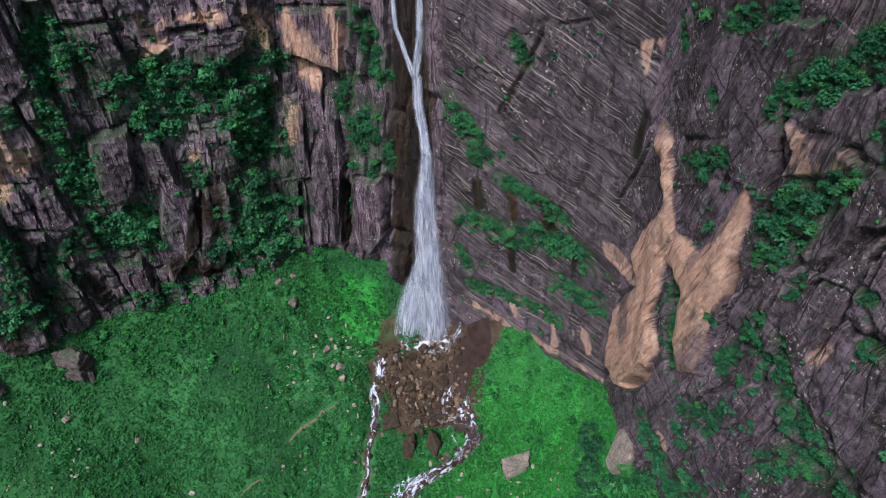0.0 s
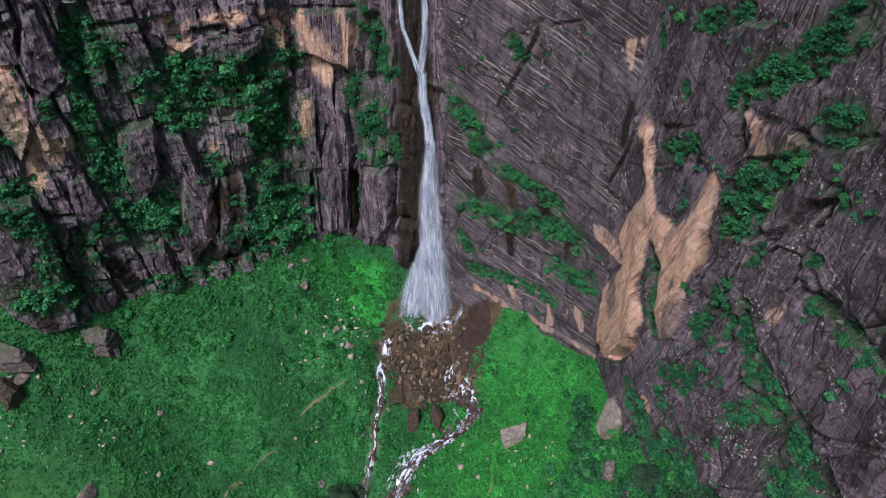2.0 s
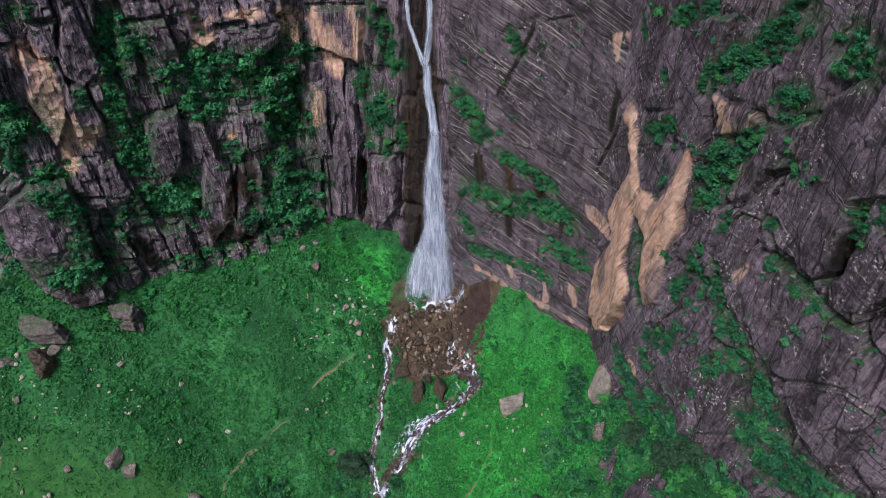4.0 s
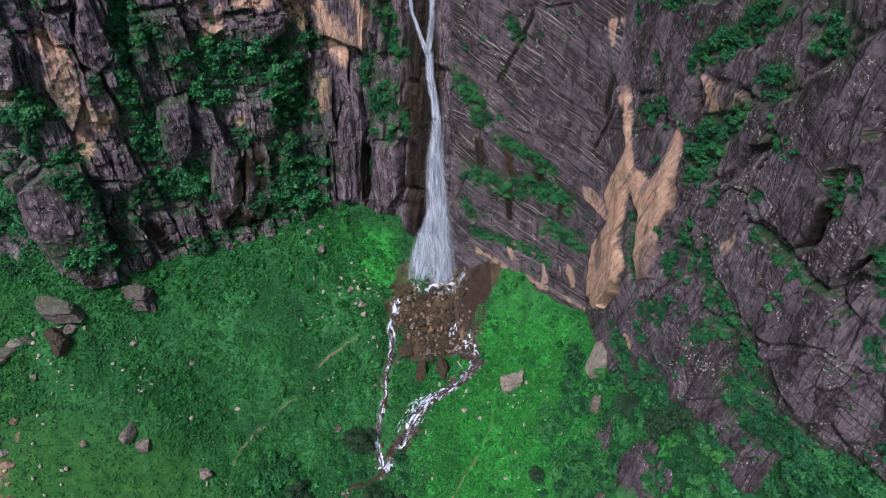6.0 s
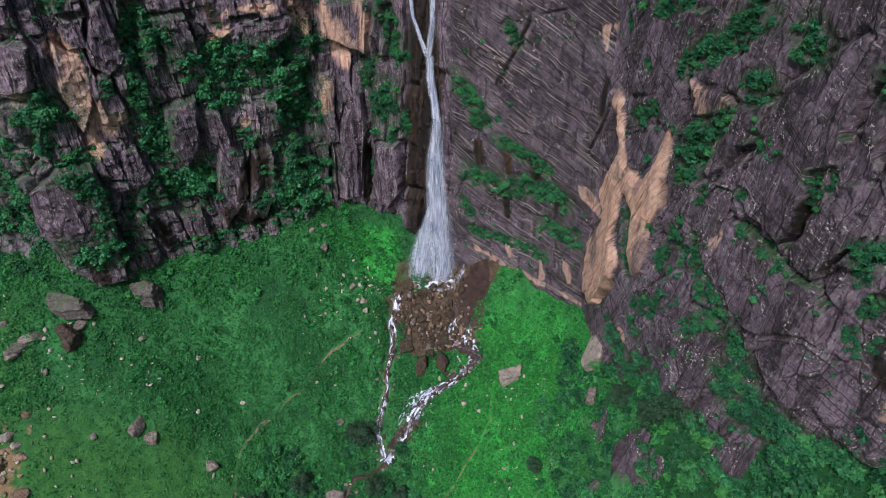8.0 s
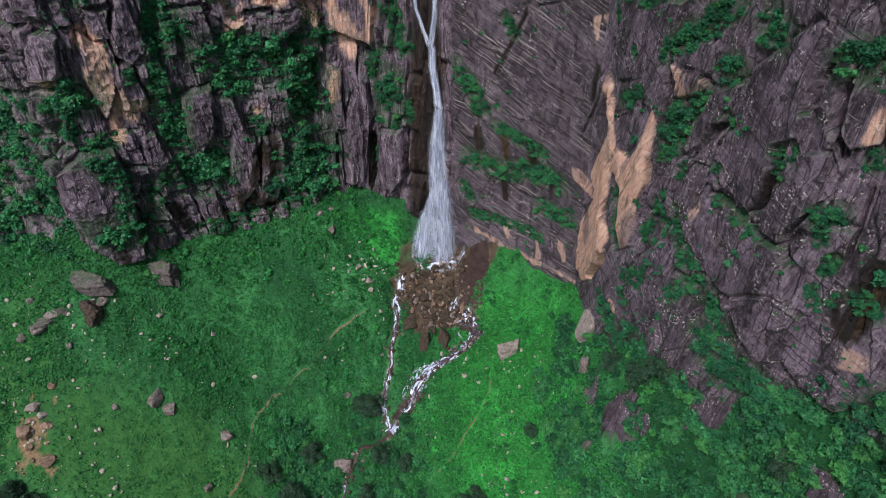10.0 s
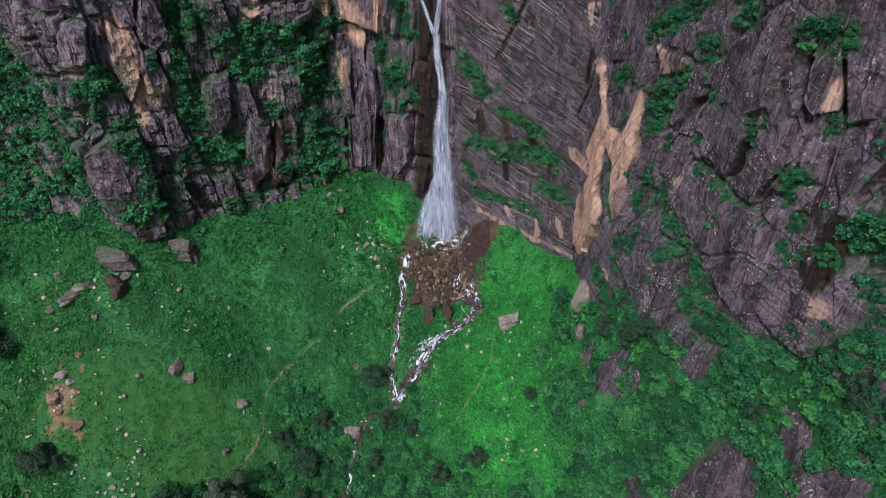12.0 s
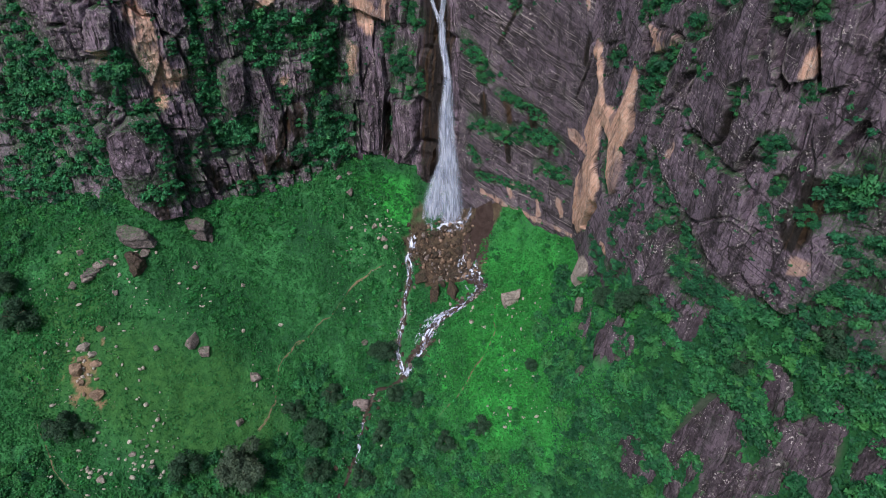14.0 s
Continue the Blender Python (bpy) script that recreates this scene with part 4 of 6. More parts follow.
def ground_material():
    m, nt, bsdf = material("meadow")
    n = Nodes(nt)
    at = nt.nodes.new("ShaderNodeNewGeometry").outputs["Position"]
    big, mid, fine = n.noise(at, 0.09, 5, 0.6), n.noise(at, 0.8, 6, 0.65), n.noise(at, 5.5, 4, 0.7)
    col = n.mix(n.ramp(big, (0.40, 0.0), (0.60, 1.0)), (0.013, 0.068, 0.026), (0.042, 0.19, 0.062))
    col = n.mix(n.ramp(mid, (0.36, 0.75), (0.55, 0.0)), col, (0.007, 0.045, 0.02))
    col = n.mix(n.ramp(fine, (0.5, 0.0), (0.75, 0.55)), col, (0.05, 0.24, 0.07))
    col = n.mix(n.attribute("turf"), col, n.mix(n.ramp(mid, (0.35, 0.0), (0.65, 1.0)), (0.019, 0.088, 0.024), (0.042, 0.140, 0.036)))
    # ground colour darkened to deep green under the thickets
    col = n.mix(n.math("MULTIPLY", n.attribute("thicket_dark"), 0.85), col, (0.008, 0.055, 0.016))
    col = n.mix(n.attribute("lime"), col, n.mix(n.ramp(mid, (0.38, 0.0), (0.62, 1.0)), (0.015, 0.18, 0.028), (0.040, 0.36, 0.058)))
    soil = n.mix(n.ramp(mid, (0.35, 0.0), (0.65, 1.0)), (0.045, 0.03, 0.022), (0.10, 0.07, 0.052))
    col = n.mix(n.math("MULTIPLY", n.attribute("soil"), n.ramp(fine, (0.3, 0.8), (0.5, 1.0))), col, soil)
    sand = n.mix(n.ramp(fine, (0.35, 0.0), (0.65, 1.0)), (0.16, 0.10, 0.06), (0.28, 0.19, 0.12))
    col = n.mix(n.math("MULTIPLY", n.attribute("trail"), n.ramp(fine, (0.3, 0.55), (0.5, 1.0))), col, sand)
    stone = n.mix(n.ramp(n.noise(n.mapped(at, (1, 3, 1), 0.6), 1.2, 6, 0.7), (0.35, 0.0), (0.65, 1.0)), (0.045, 0.037, 0.04), (0.10, 0.085, 0.088))
    col = n.mix(n.attribute("bare"), col, stone)
    n.link(col, bsdf.inputs["Base Color"])
    bsdf.inputs["Roughness"].default_value = 0.9
    bsdf.inputs["Specular IOR Level"].default_value = 0.2
    nb = n.bump(mid, 0.7, 0.5)
    n.link(n.bump(fine, 0.9, 0.15, nb), bsdf.inputs["Normal"])
    return m


meadow_mat = ground_material()


def water_material(name, low, high, stretch):
    """Falling or rushing water: white streaks of foam over clear water."""
    m, nt, bsdf = material(name)
    n = Nodes(nt)
    uv = nt.nodes.new("ShaderNodeUVMap").outputs[0]
    f = n.noise(n.mapped(uv, stretch), 1.0, 6, 0.65, 0.3)
    n.link(n.ramp(n.noise(n.mapped(uv, (1.9, 0.3, 1)), 0.9, 5, 0.65), (0.36, (0.21, 0.25, 0.40)), (0.62, (0.68, 0.73, 0.92))), bsdf.inputs["Base Color"])
    bsdf.inputs["Roughness"].default_value = 0.45
    clear = nt.nodes.new("ShaderNodeBsdfTransparent")
    both = nt.nodes.new("ShaderNodeMixShader")
    edge = n.math("MULTIPLY", n.ramp(f, (low, 0.0), (high, 1.0)), n.attribute("body"))
    n.link(edge, both.inputs[0])
    n.link(clear.outputs[0], both.inputs[1])
    n.link(bsdf.outputs[0], both.inputs[2])
    n.link(both.outputs[0], nt.nodes["Material Output"].inputs["Surface"])
    return m


fall_mat = water_material("falling_water", 0.28, 0.66, (2.8, 0.2, 1))
foam_mat = water_material("foaming_water", 0.46, 0.58, (2.2, 0.9, 1))
pool_mat, pool_nt, pool_bsdf = material("shallow_water")
pn = Nodes(pool_nt)
pool_at = pool_nt.nodes.new("ShaderNodeNewGeometry").outputs["Position"]
pn.link(pn.ramp(pn.noise(pool_at, 0.9, 5, 0.6), (0.35, (0.030, 0.019, 0.018)), (0.7, (0.060, 0.041, 0.039))), pool_bsdf.inputs["Base Color"])
pool_bsdf.inputs["Roughness"].default_value = 0.4
pool_bsdf.inputs["Specular IOR Level"].default_value = 0.1
pn.link(pn.bump(pn.noise(pool_at, 6.0, 4, 0.6), 0.35, 0.06), pool_bsdf.inputs["Normal"])


# ---- building helpers ----
def mesh_of(name, verts, faces, mat, smooth=False):
    me = bpy.data.meshes.new(name)
    verts, faces = np.asarray(verts, np.float32), np.asarray(faces, np.int32)
    k = faces.shape[1]
    me.vertices.add(len(verts))
    me.vertices.foreach_set("co", verts.ravel())
    me.loops.add(faces.size)
    me.loops.foreach_set("vertex_index", faces.ravel())
    me.polygons.add(len(faces))
    me.polygons.foreach_set("loop_start", np.arange(0, faces.size, k, dtype=np.int32))
    me.update(calc_edges=True)
    if smooth:
        me.polygons.foreach_set("use_smooth", np.ones(len(faces), bool))
    me.materials.append(mat)
    return me


def give(me, name, values):
    me.attributes.new(name, "FLOAT", "POINT").data.foreach_set("value", np.asarray(values, np.float32).ravel())


def give_uv(me, uv):
    layer = me.uv_layers.new(name="UVMap")
    idx = np.empty(len(me.loops), np.int32)
    me.loops.foreach_get("vertex_index", idx)
    layer.data.foreach_set("uv", np.asarray(uv, np.float32)[idx].ravel())


def grid_faces(rows, cols):
    i = np.arange(rows - 1)[:, None] * cols + np.arange(cols - 1)[None, :]
    return np.stack([i, i + 1, i + cols + 1, i + cols], -1).reshape(-1, 4)


def part(name, data, parent, label=""):
    ob = new(name, data)
    ob.parent = parent
    return tagged(ob, label)


# x, y and radius of thickets on the slopes
THICKETS_EAST = ((20.7, 34.2, 5.0), (24.4, 30.5, 4.8), (28.8, 24.7, 3.7), (32.0, 15.9, 4.9), (35.8, 12.6, 5.4), (38.8, 9.4, 4.7), (25.8, 20.6, 5.2), (29.8, 15.7, 4.2),
                 (21.8, 22.7, 4.8), (27.5, 15.5, 4.3), (34.1, 10.2, 3.4), (36.8, 6.3, 4.0), (17.6, 22.6, 5.0), (21.3, 17.9, 3.2), (23.7, 11.8, 3.8), (15.5, 33.5, 3.0),
                 (17.2, 39.5, 2.3), (29.1, 29.8, 3.8), (20.0, 43.4, 2.6), (38.0, 2.0, 5.0), (30.0, 1.0, 4.0), (18.0, 13.0, 4.0),
                 (27.7, 17.6, 3.0), (30.2, 12.6, 2.6), (31.3, 9.4, 1.6), (24.7, 19.0, 3.4), (32.8, 13.2, 3.4), (34.8, 9.2, 3.4), (36.7, 5.2, 3.0), (24.0, 15.5, 2.4), (31.5, 7.0, 1.8), (17.6, 44.8, 1.8), (18.6, 35.5, 2.6), (17.0, 50.5, 1.5), (17.6, 53.5, 1.7), (17.8, 56.5, 1.5), (16.2, 47.0, 1.4), (18.6, 46.0, 1.4))
THICKETS_WEST = ((-27.3, 47.8, 5.0), (-22.5, 40.8, 5.6), (-12.1, 44.0, 4.9), (-7.7, 34.6, 5.1), (-30.1, 36.5, 6.0), (-13.8, 35.1, 6.0), (0.8, 29.4, 4.4), (6.8, 26.1, 4.4),
                 (-27.5, 51.1, 3.0), (-45.6, 32.7, 4.0), (-70.5, 28.2, 4.6), (-51.4, 29.6, 3.3), (-83.7, 70.0, 6.4), (-69.4, 66.9, 3.8), (-80.6, 60.9, 3.7), (-62.9, 63.4, 2.4),
                 (-50.4, 64.0, 1.8), (-20, 28, 7.0), (-38, 28, 6.0), (-15.5, 54.0, 2.6), (-24.0, 45.5, 4.5), (-16.5, 40.0, 4.0), (-8.5, 49.0, 2.2))


THICKETS_RAVINE = ((-26.6, 40.6, 4.2), (-23.0, 46.4, 3.0), (-14.0, 40.0, 4.1), (-17.9, 35.4, 4.1), (-8.7, 33.2, 3.9), (-7.4, 43.6, 2.5), (-26.0, 35.1, 4.2), (-14.5, 49.6, 2.4), (-1.0, 28.8, 3.2), (0.0, 36.3, 1.3), (-34.0, 36.7, 3.6), (14.6, 37.4, 3.0), (15.2, 46.7, 3.2), (15.5, 29.9, 2.9), (20.3, 24.0, 2.7), (17.2, 22.9, 3.3), (10.2, 27.9, 2.0))


# ---- the ground: one sheet to the horizon ----
def spread(lo, hi, step, far):
    inner = np.arange(lo, hi + step / 2, step)
    outer = far ** np.linspace(0, 1, 14)[1:] * step
    outer = step + (outer - step) * 1.0
    return np.concatenate([lo - outer[::-1], inner, hi + outer])


gx, gy = spread(-92, 44, 0.42, 3000.0), spread(-4, 88, 0.42, 3000.0)
GX, GY = np.meshgrid(gx, gy)
GZ = ground_at(GX, GY)
bare = np.zeros_like(GX)
for bx, by, la, lb in BARE:
    r = np.hypot((GX - bx) / la, (GY - by) / lb) + 0.35 * fbm(GX * 0.5, GY * 0.5, seed=75)
    bare = np.maximum(bare, 0.6 - 0.6 * ramp(r, 0.6, 0.9))
trail = np.zeros_like(GX)
trail = np.maximum(trail, 1 - ramp(np.hypot((GX + 64.5) / 2.9, (GY - 42.8) / 3.2) + 1.9 * fbm(GX * 0.8, GY * 0.8, seed=81), 0.6, 0.9))
stream_d = np.minimum(np.minimum(line_reach(GX, GY, STREAM_RIGHT), line_reach(GX, GY, STREAM_LEFT) + 0.45), line_reach(GX, GY, STREAM_LOW) + 1.1)
soil = np.maximum(fan_of_rubble(GX, GY), 1 - ramp(stream_d + 1.0 * fbm(GX * 0.7, GY * 0.7, seed=83), 0.35, 0.95))
turf = (1 - ramp(np.minimum(np.hypot((GX + 50) / 22, (GY - 42) / 11), np.hypot((GX + 69) / 8, (GY - 48) / 13)) + 0.5 * fbm(GX * 0.12, GY * 0.12, seed=85), 0.5, 1.2))
lime = np.maximum(1 - ramp(np.hypot((GX + 15) / 8, (GY - 77) / 5) + 0.5 * fbm(GX * 0.3, GY * 0.3, seed=84), 0.5, 1.0), 1 - ramp(np.hypot((GX - 8) / 15, (GY - 47) / 24) + 0.35 * fbm(GX * 0.15, GY * 0.15, seed=86), 0.55, 1.0)) * 0.85
# how far the ground is darkened: full inside each thicket's circle, ragged at its rim
thicket_dark = np.zeros_like(GX)
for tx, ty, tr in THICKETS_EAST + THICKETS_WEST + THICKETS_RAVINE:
    thicket_dark = np.maximum(thicket_dark, 1 - ramp(np.hypot(GX - tx, GY - ty) / tr + 0.3 * fbm(GX * 0.4, GY * 0.4, seed=87), 0.75, 1.1))
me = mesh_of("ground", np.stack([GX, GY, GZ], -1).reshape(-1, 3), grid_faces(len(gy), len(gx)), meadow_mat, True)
for key, values in (("bare", bare), ("trail", trail), ("soil", soil), ("turf", turf), ("thicket_dark", thicket_dark), ("lime", lime)):
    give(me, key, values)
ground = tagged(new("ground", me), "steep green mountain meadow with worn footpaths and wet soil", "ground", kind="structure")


# ---- the rock walls ----
def rock_wall(name, s0, s1, mat, label, fine=(70.0, 246.0), step=0.21):
    lo, hi = max(s0, fine[0]), min(s1, fine[1])
    s = np.concatenate([np.linspace(s0, lo, 14)[:-1] if s0 < lo else [], np.linspace(lo, hi, int((hi - lo) / step) + 1), np.linspace(hi, s1, 14)[1:] if s1 > hi else []])
    z = np.concatenate([np.linspace(-45, -17, 8), np.arange(-16.5, 46, step), np.linspace(46.2, 66, 24)])
    S, Z = np.meshgrid(s, z)
    out = wall_relief(S, Z)
    P = wall_at(S, Z, out)
    P[..., 2] += 0.12 * fbm(S * 1.3, Z * 1.3, seed=91)
    back = [wall_at(s, np.full_like(s, 66 + h), -d) for d, h in ((6, 1.0), (30, 6.0), (120, 14.0))]
    P = np.concatenate([P] + [b[None] for b in back])
    SS = np.concatenate([S, np.repeat(s[None], 3, 0)])
    ZZ = np.concatenate([Z, np.repeat(np.array([[67.0], [90], [180]]), len(s), 1)])
    me = mesh_of(name, P.reshape(-1, 3), grid_faces(len(P), len(s)), mat, True)
    me.set_sharp_from_angle(angle=radians(38))
    lie = {"wall_slab": (SS, ZZ + slab_rise(SS, ZZ)), "wall_east": (SS - ZZ * plate_lean(SS), ZZ)}.get(name, (SS, ZZ))
    give_uv(me, np.stack(lie, -1).reshape(-1, 2))
    w = 0.5 * fbm(SS * 0.7, ZZ * 0.7, seed=93)
    streaky = fbm(SS * 0.9, ZZ * 0.3, seed=96)
    tan = (1 - ramp(strip_reach(SS + w, ZZ + w * 0.6, TAN_STONE) + 1.1 * streaky + 0.5 * w, 0.6, 1.2)) * (1 - 0.8 * ramp(fbm(SS * 0.6, ZZ * 0.25, seed=94), 0.1, 0.25) * (ZZ < 1) * (SS < 187))
    tan = tan * (1 - 0.35 * ((SS > 160) & (SS < 187)))
    weathered = ramp(fbm(SS * 0.33, ZZ * 0.11, seed=98) + 0.35 * streaky, -0.22, 0.02)
    for i, corners in enumerate(TAN_PLATES + TAN_WEST):
        patch = ramp(inside_by(SS + 0.25 * w, ZZ, corners) + 0.4 * w + 0.3 * streaky, -0.2, 0.15)
        tan = np.maximum(tan, patch * (0.42 + 0.58 * weathered) if i < 2 else (0.75 if i < len(TAN_PLATES) else 0.6) * patch * ramp(1.6 * streaky + 0.8 * w, -0.45, 0.05))
    green = 1 - ramp(strip_reach(SS, ZZ, GREENS) + 0.3 * w, 0.8, 1.5)
    wet = (1 - ramp(np.abs(SS - 154.8 + 0.02 * ZZ) / 4.6 + 0.25 * w, 0.6, 1.0))
    wet = np.maximum(wet, (1 - ramp(strip_reach(SS, ZZ, SEEPS) + 0.9 * fbm(SS * 1.7, ZZ * 0.2, seed=95), 0.7, 1.1)))
    give(me, "tan", tan), give(me, "green", green), give(me, "wet", wet)
    return tagged(new(name, me), label, "cliff", kind="structure")


rock_wall("wall_west", RUN[0], 137.0, rock_upright, "dark jointed rock cliff with bushes on its ledges")
rock_wall("wall_falls", 137.0, 160.0, rock_upright, "wet black rock corner with tall pillars behind the waterfall")
rock_wall("wall_slab", 160.0, 187.0, rock_slab, "great grey rock slab with thin dipping beds", step=0.15)
rock_wall("wall_east", 187.0, RUN[-1], rock_plates, "steep cliff of dark leaning rock plates and a tan buttress", step=0.14)


# ---- foliage ----
def leaf_quads(at, facing, size, rng):
    """Small pointed leaves or sprays at the given places, facing about the given ways."""
    n = len(at)
    nrm = facing + rng.normal(0, 0.55, (n, 3))
    nrm /= np.linalg.norm(nrm, axis=1, keepdims=True)
    side = np.cross(nrm, rng.normal(0, 1, (n, 3)))
    side /= np.linalg.norm(side, axis=1, keepdims=True)
    along = np.cross(nrm, side)
    s = (size * rng.uniform(0.6, 1.35, n))[:, None]
    v = np.stack([at - along * s * 0.4 + side * s * 0.42, at + along * s * 0.75, at - along * s * 0.4 - side * s * 0.42], 1)
    return v.reshape(-1, 3), np.arange(3 * n).reshape(n, 3)


def crown_mesh(name, mat, leaves, size, lobes, seed, tall=0.8, spread_out=0.62):
    """A bushy crown about one metre in radius, made of leafy lobes with gaps between them."""
    rng = np.random.default_rng(seed)
    centres = rng.normal(0, 1, (lobes, 3))
    centres /= np.linalg.norm(centres, axis=1, keepdims=True)
    centres *= spread_out * rng.uniform(0.4, 1.05, (lobes, 1))
    centres[:, 2] = np.abs(centres[:, 2]) * tall + 0.12
    radius = rng.uniform(0.26, 0.5, lobes) * min(1.0, 3.4 / math.sqrt(lobes))
    pick = rng.choice(lobes, leaves, p=radius ** 2 / np.sum(radius ** 2))
    way = rng.normal(0, 1, (leaves, 3))
    way[:, 2] = way[:, 2] * 0.8 + 0.35
    way /= np.linalg.norm(way, axis=1, keepdims=True)
    at = centres[pick] + way * radius[pick][:, None] * rng.uniform(0.55, 1.08, (leaves, 1))
    v, f = leaf_quads(at, way + (0, 0, 0.5), size, rng)
    return mesh_of(name, v, f, mat)


def stem_mesh(name, seed, height, limbs, thick):
    """A tapered trunk with limbs that reach into the crown."""
    rng = np.random.default_rng(seed)
    verts, faces = [], []

    def rod(a, b, ra, rb):
        d = np.array(b) - a
        d = d / np.linalg.norm(d)
        u = np.cross(d, (0.3, 0.9, 0.2))
        u /= np.linalg.norm(u)
        w = np.cross(d, u)
        k = len(verts)
        for p, r in ((a, ra), (b, rb)):
            for q in range(6):
                verts.append(np.array(p) + r * (u * math.cos(q * math.pi / 3) + w * math.sin(q * math.pi / 3)))
        faces.extend((k + q, k + (q + 1) % 6, k + 6 + (q + 1) % 6, k + 6 + q) for q in range(6))
    knee = np.array((rng.uniform(-0.08, 0.08), rng.uniform(-0.08, 0.08), height * 0.55))
    top = knee + (rng.uniform(-0.1, 0.1), rng.uniform(-0.1, 0.1), height * 0.45)
    rod(np.array((0, 0, -0.3)), knee, thick, thick * 0.75)
    rod(knee, top, thick * 0.75, thick * 0.45)
    for i in range(limbs):
        a = i * 2.4 + rng.uniform(-0.4, 0.4)
        start = knee + (top - knee) * rng.uniform(0.1, 1.0)
        rod(start, start + np.array((math.cos(a) * 0.5, math.sin(a) * 0.5, rng.uniform(0.15, 0.4))), thick * 0.4, thick * 0.12)
    return mesh_of(name, np.array(verts), np.array(faces), bark, True)


CLIFF_CROWNS = [crown_mesh("cliff_bush_crown", leaf_cliff, 700, 0.18, 24, 100 + i, 0.75) for i in range(5)]
WOOD_CROWNS = [crown_mesh("wood_bush_crown", leaf_wood, 760, 0.18, 24, 120 + i, 0.85) for i in range(5)]
DARK_CROWNS = [crown_mesh("dark_crown", leaf_dark, 4200, 0.095, 17, 140 + i, 1.0, 0.95) for i in range(4)]
THIN_CLIFF = [crown_mesh("cliff_growth", leaf_cliff, 300, 0.21, 24, 185 + i, 0.75) for i in range(5)]
FAR_CLIFF = [crown_mesh("cliff_growth", leaf_cliff, 165, 0.31, 18, 185 + i, 0.75) for i in range(5)]
TUFTS = [crown_mesh("tuft", leaf_cliff, 60, 0.5, 4, 190 + i, 0.75) for i in range(3)]
THIN_WOOD = [crown_mesh("wood_growth", leaf_wood, 430, 0.21, 22, 195 + i, 0.85) for i in range(5)]
BUSH_STEMS = [stem_mesh("bush_stem", 160 + i, 0.45, 4, 0.05) for i in range(3)]
TREE_STEMS = [stem_mesh("tree_stem", 170 + i, 1.0, 7, 0.075) for i in range(3)]


def plant(name, crown, stem, at, radius, turn, label, group, lift=0.0, squash=1.0, category="bush"):
    ob = tagged(new(name), label, category, group)
    ob.matrix_world = Matrix.LocRotScale(at, Euler((random.uniform(-0.12, 0.12), random.uniform(-0.12, 0.12), turn)), (radius, radius, radius * squash))
    part("crown", crown, ob).location = (0, 0, lift)
    part("stem", stem, ob)
    return ob


def coords(me):
    v = np.empty(len(me.vertices) * 3, np.float32)
    me.vertices.foreach_get("co", v)
    return v.reshape(-1, 3)


def undergrowth(name, crowns, spots, mat, label, seed):
    """Uncounted bushes grown together into one mass of leaves. spots: x, y, z, radius."""
    rng = np.random.default_rng(seed)
    shapes = [coords(c) for c in crowns]
    parts, tints = [], []
    for x, y, z, r in spots:
        v = shapes[rng.integers(len(shapes))]
        a = rng.uniform(0, 6.28)
        ca, sa = math.cos(a) * r, math.sin(a) * r
        parts.append(np.stack([v[:, 0] * ca - v[:, 1] * sa + x, v[:, 0] * sa + v[:, 1] * ca + y, v[:, 2] * r * rng.uniform(0.7, 1.25) + z], -1))
        tints.append(np.full(len(v), rng.uniform()))
    v = np.concatenate(parts)
    me = mesh_of(name, v, np.arange(len(v)).reshape(-1, 3), mat)
    give(me, "tint", np.concatenate(tints))
    return tagged(new(name, me), label, "undergrowth", kind="stuff")


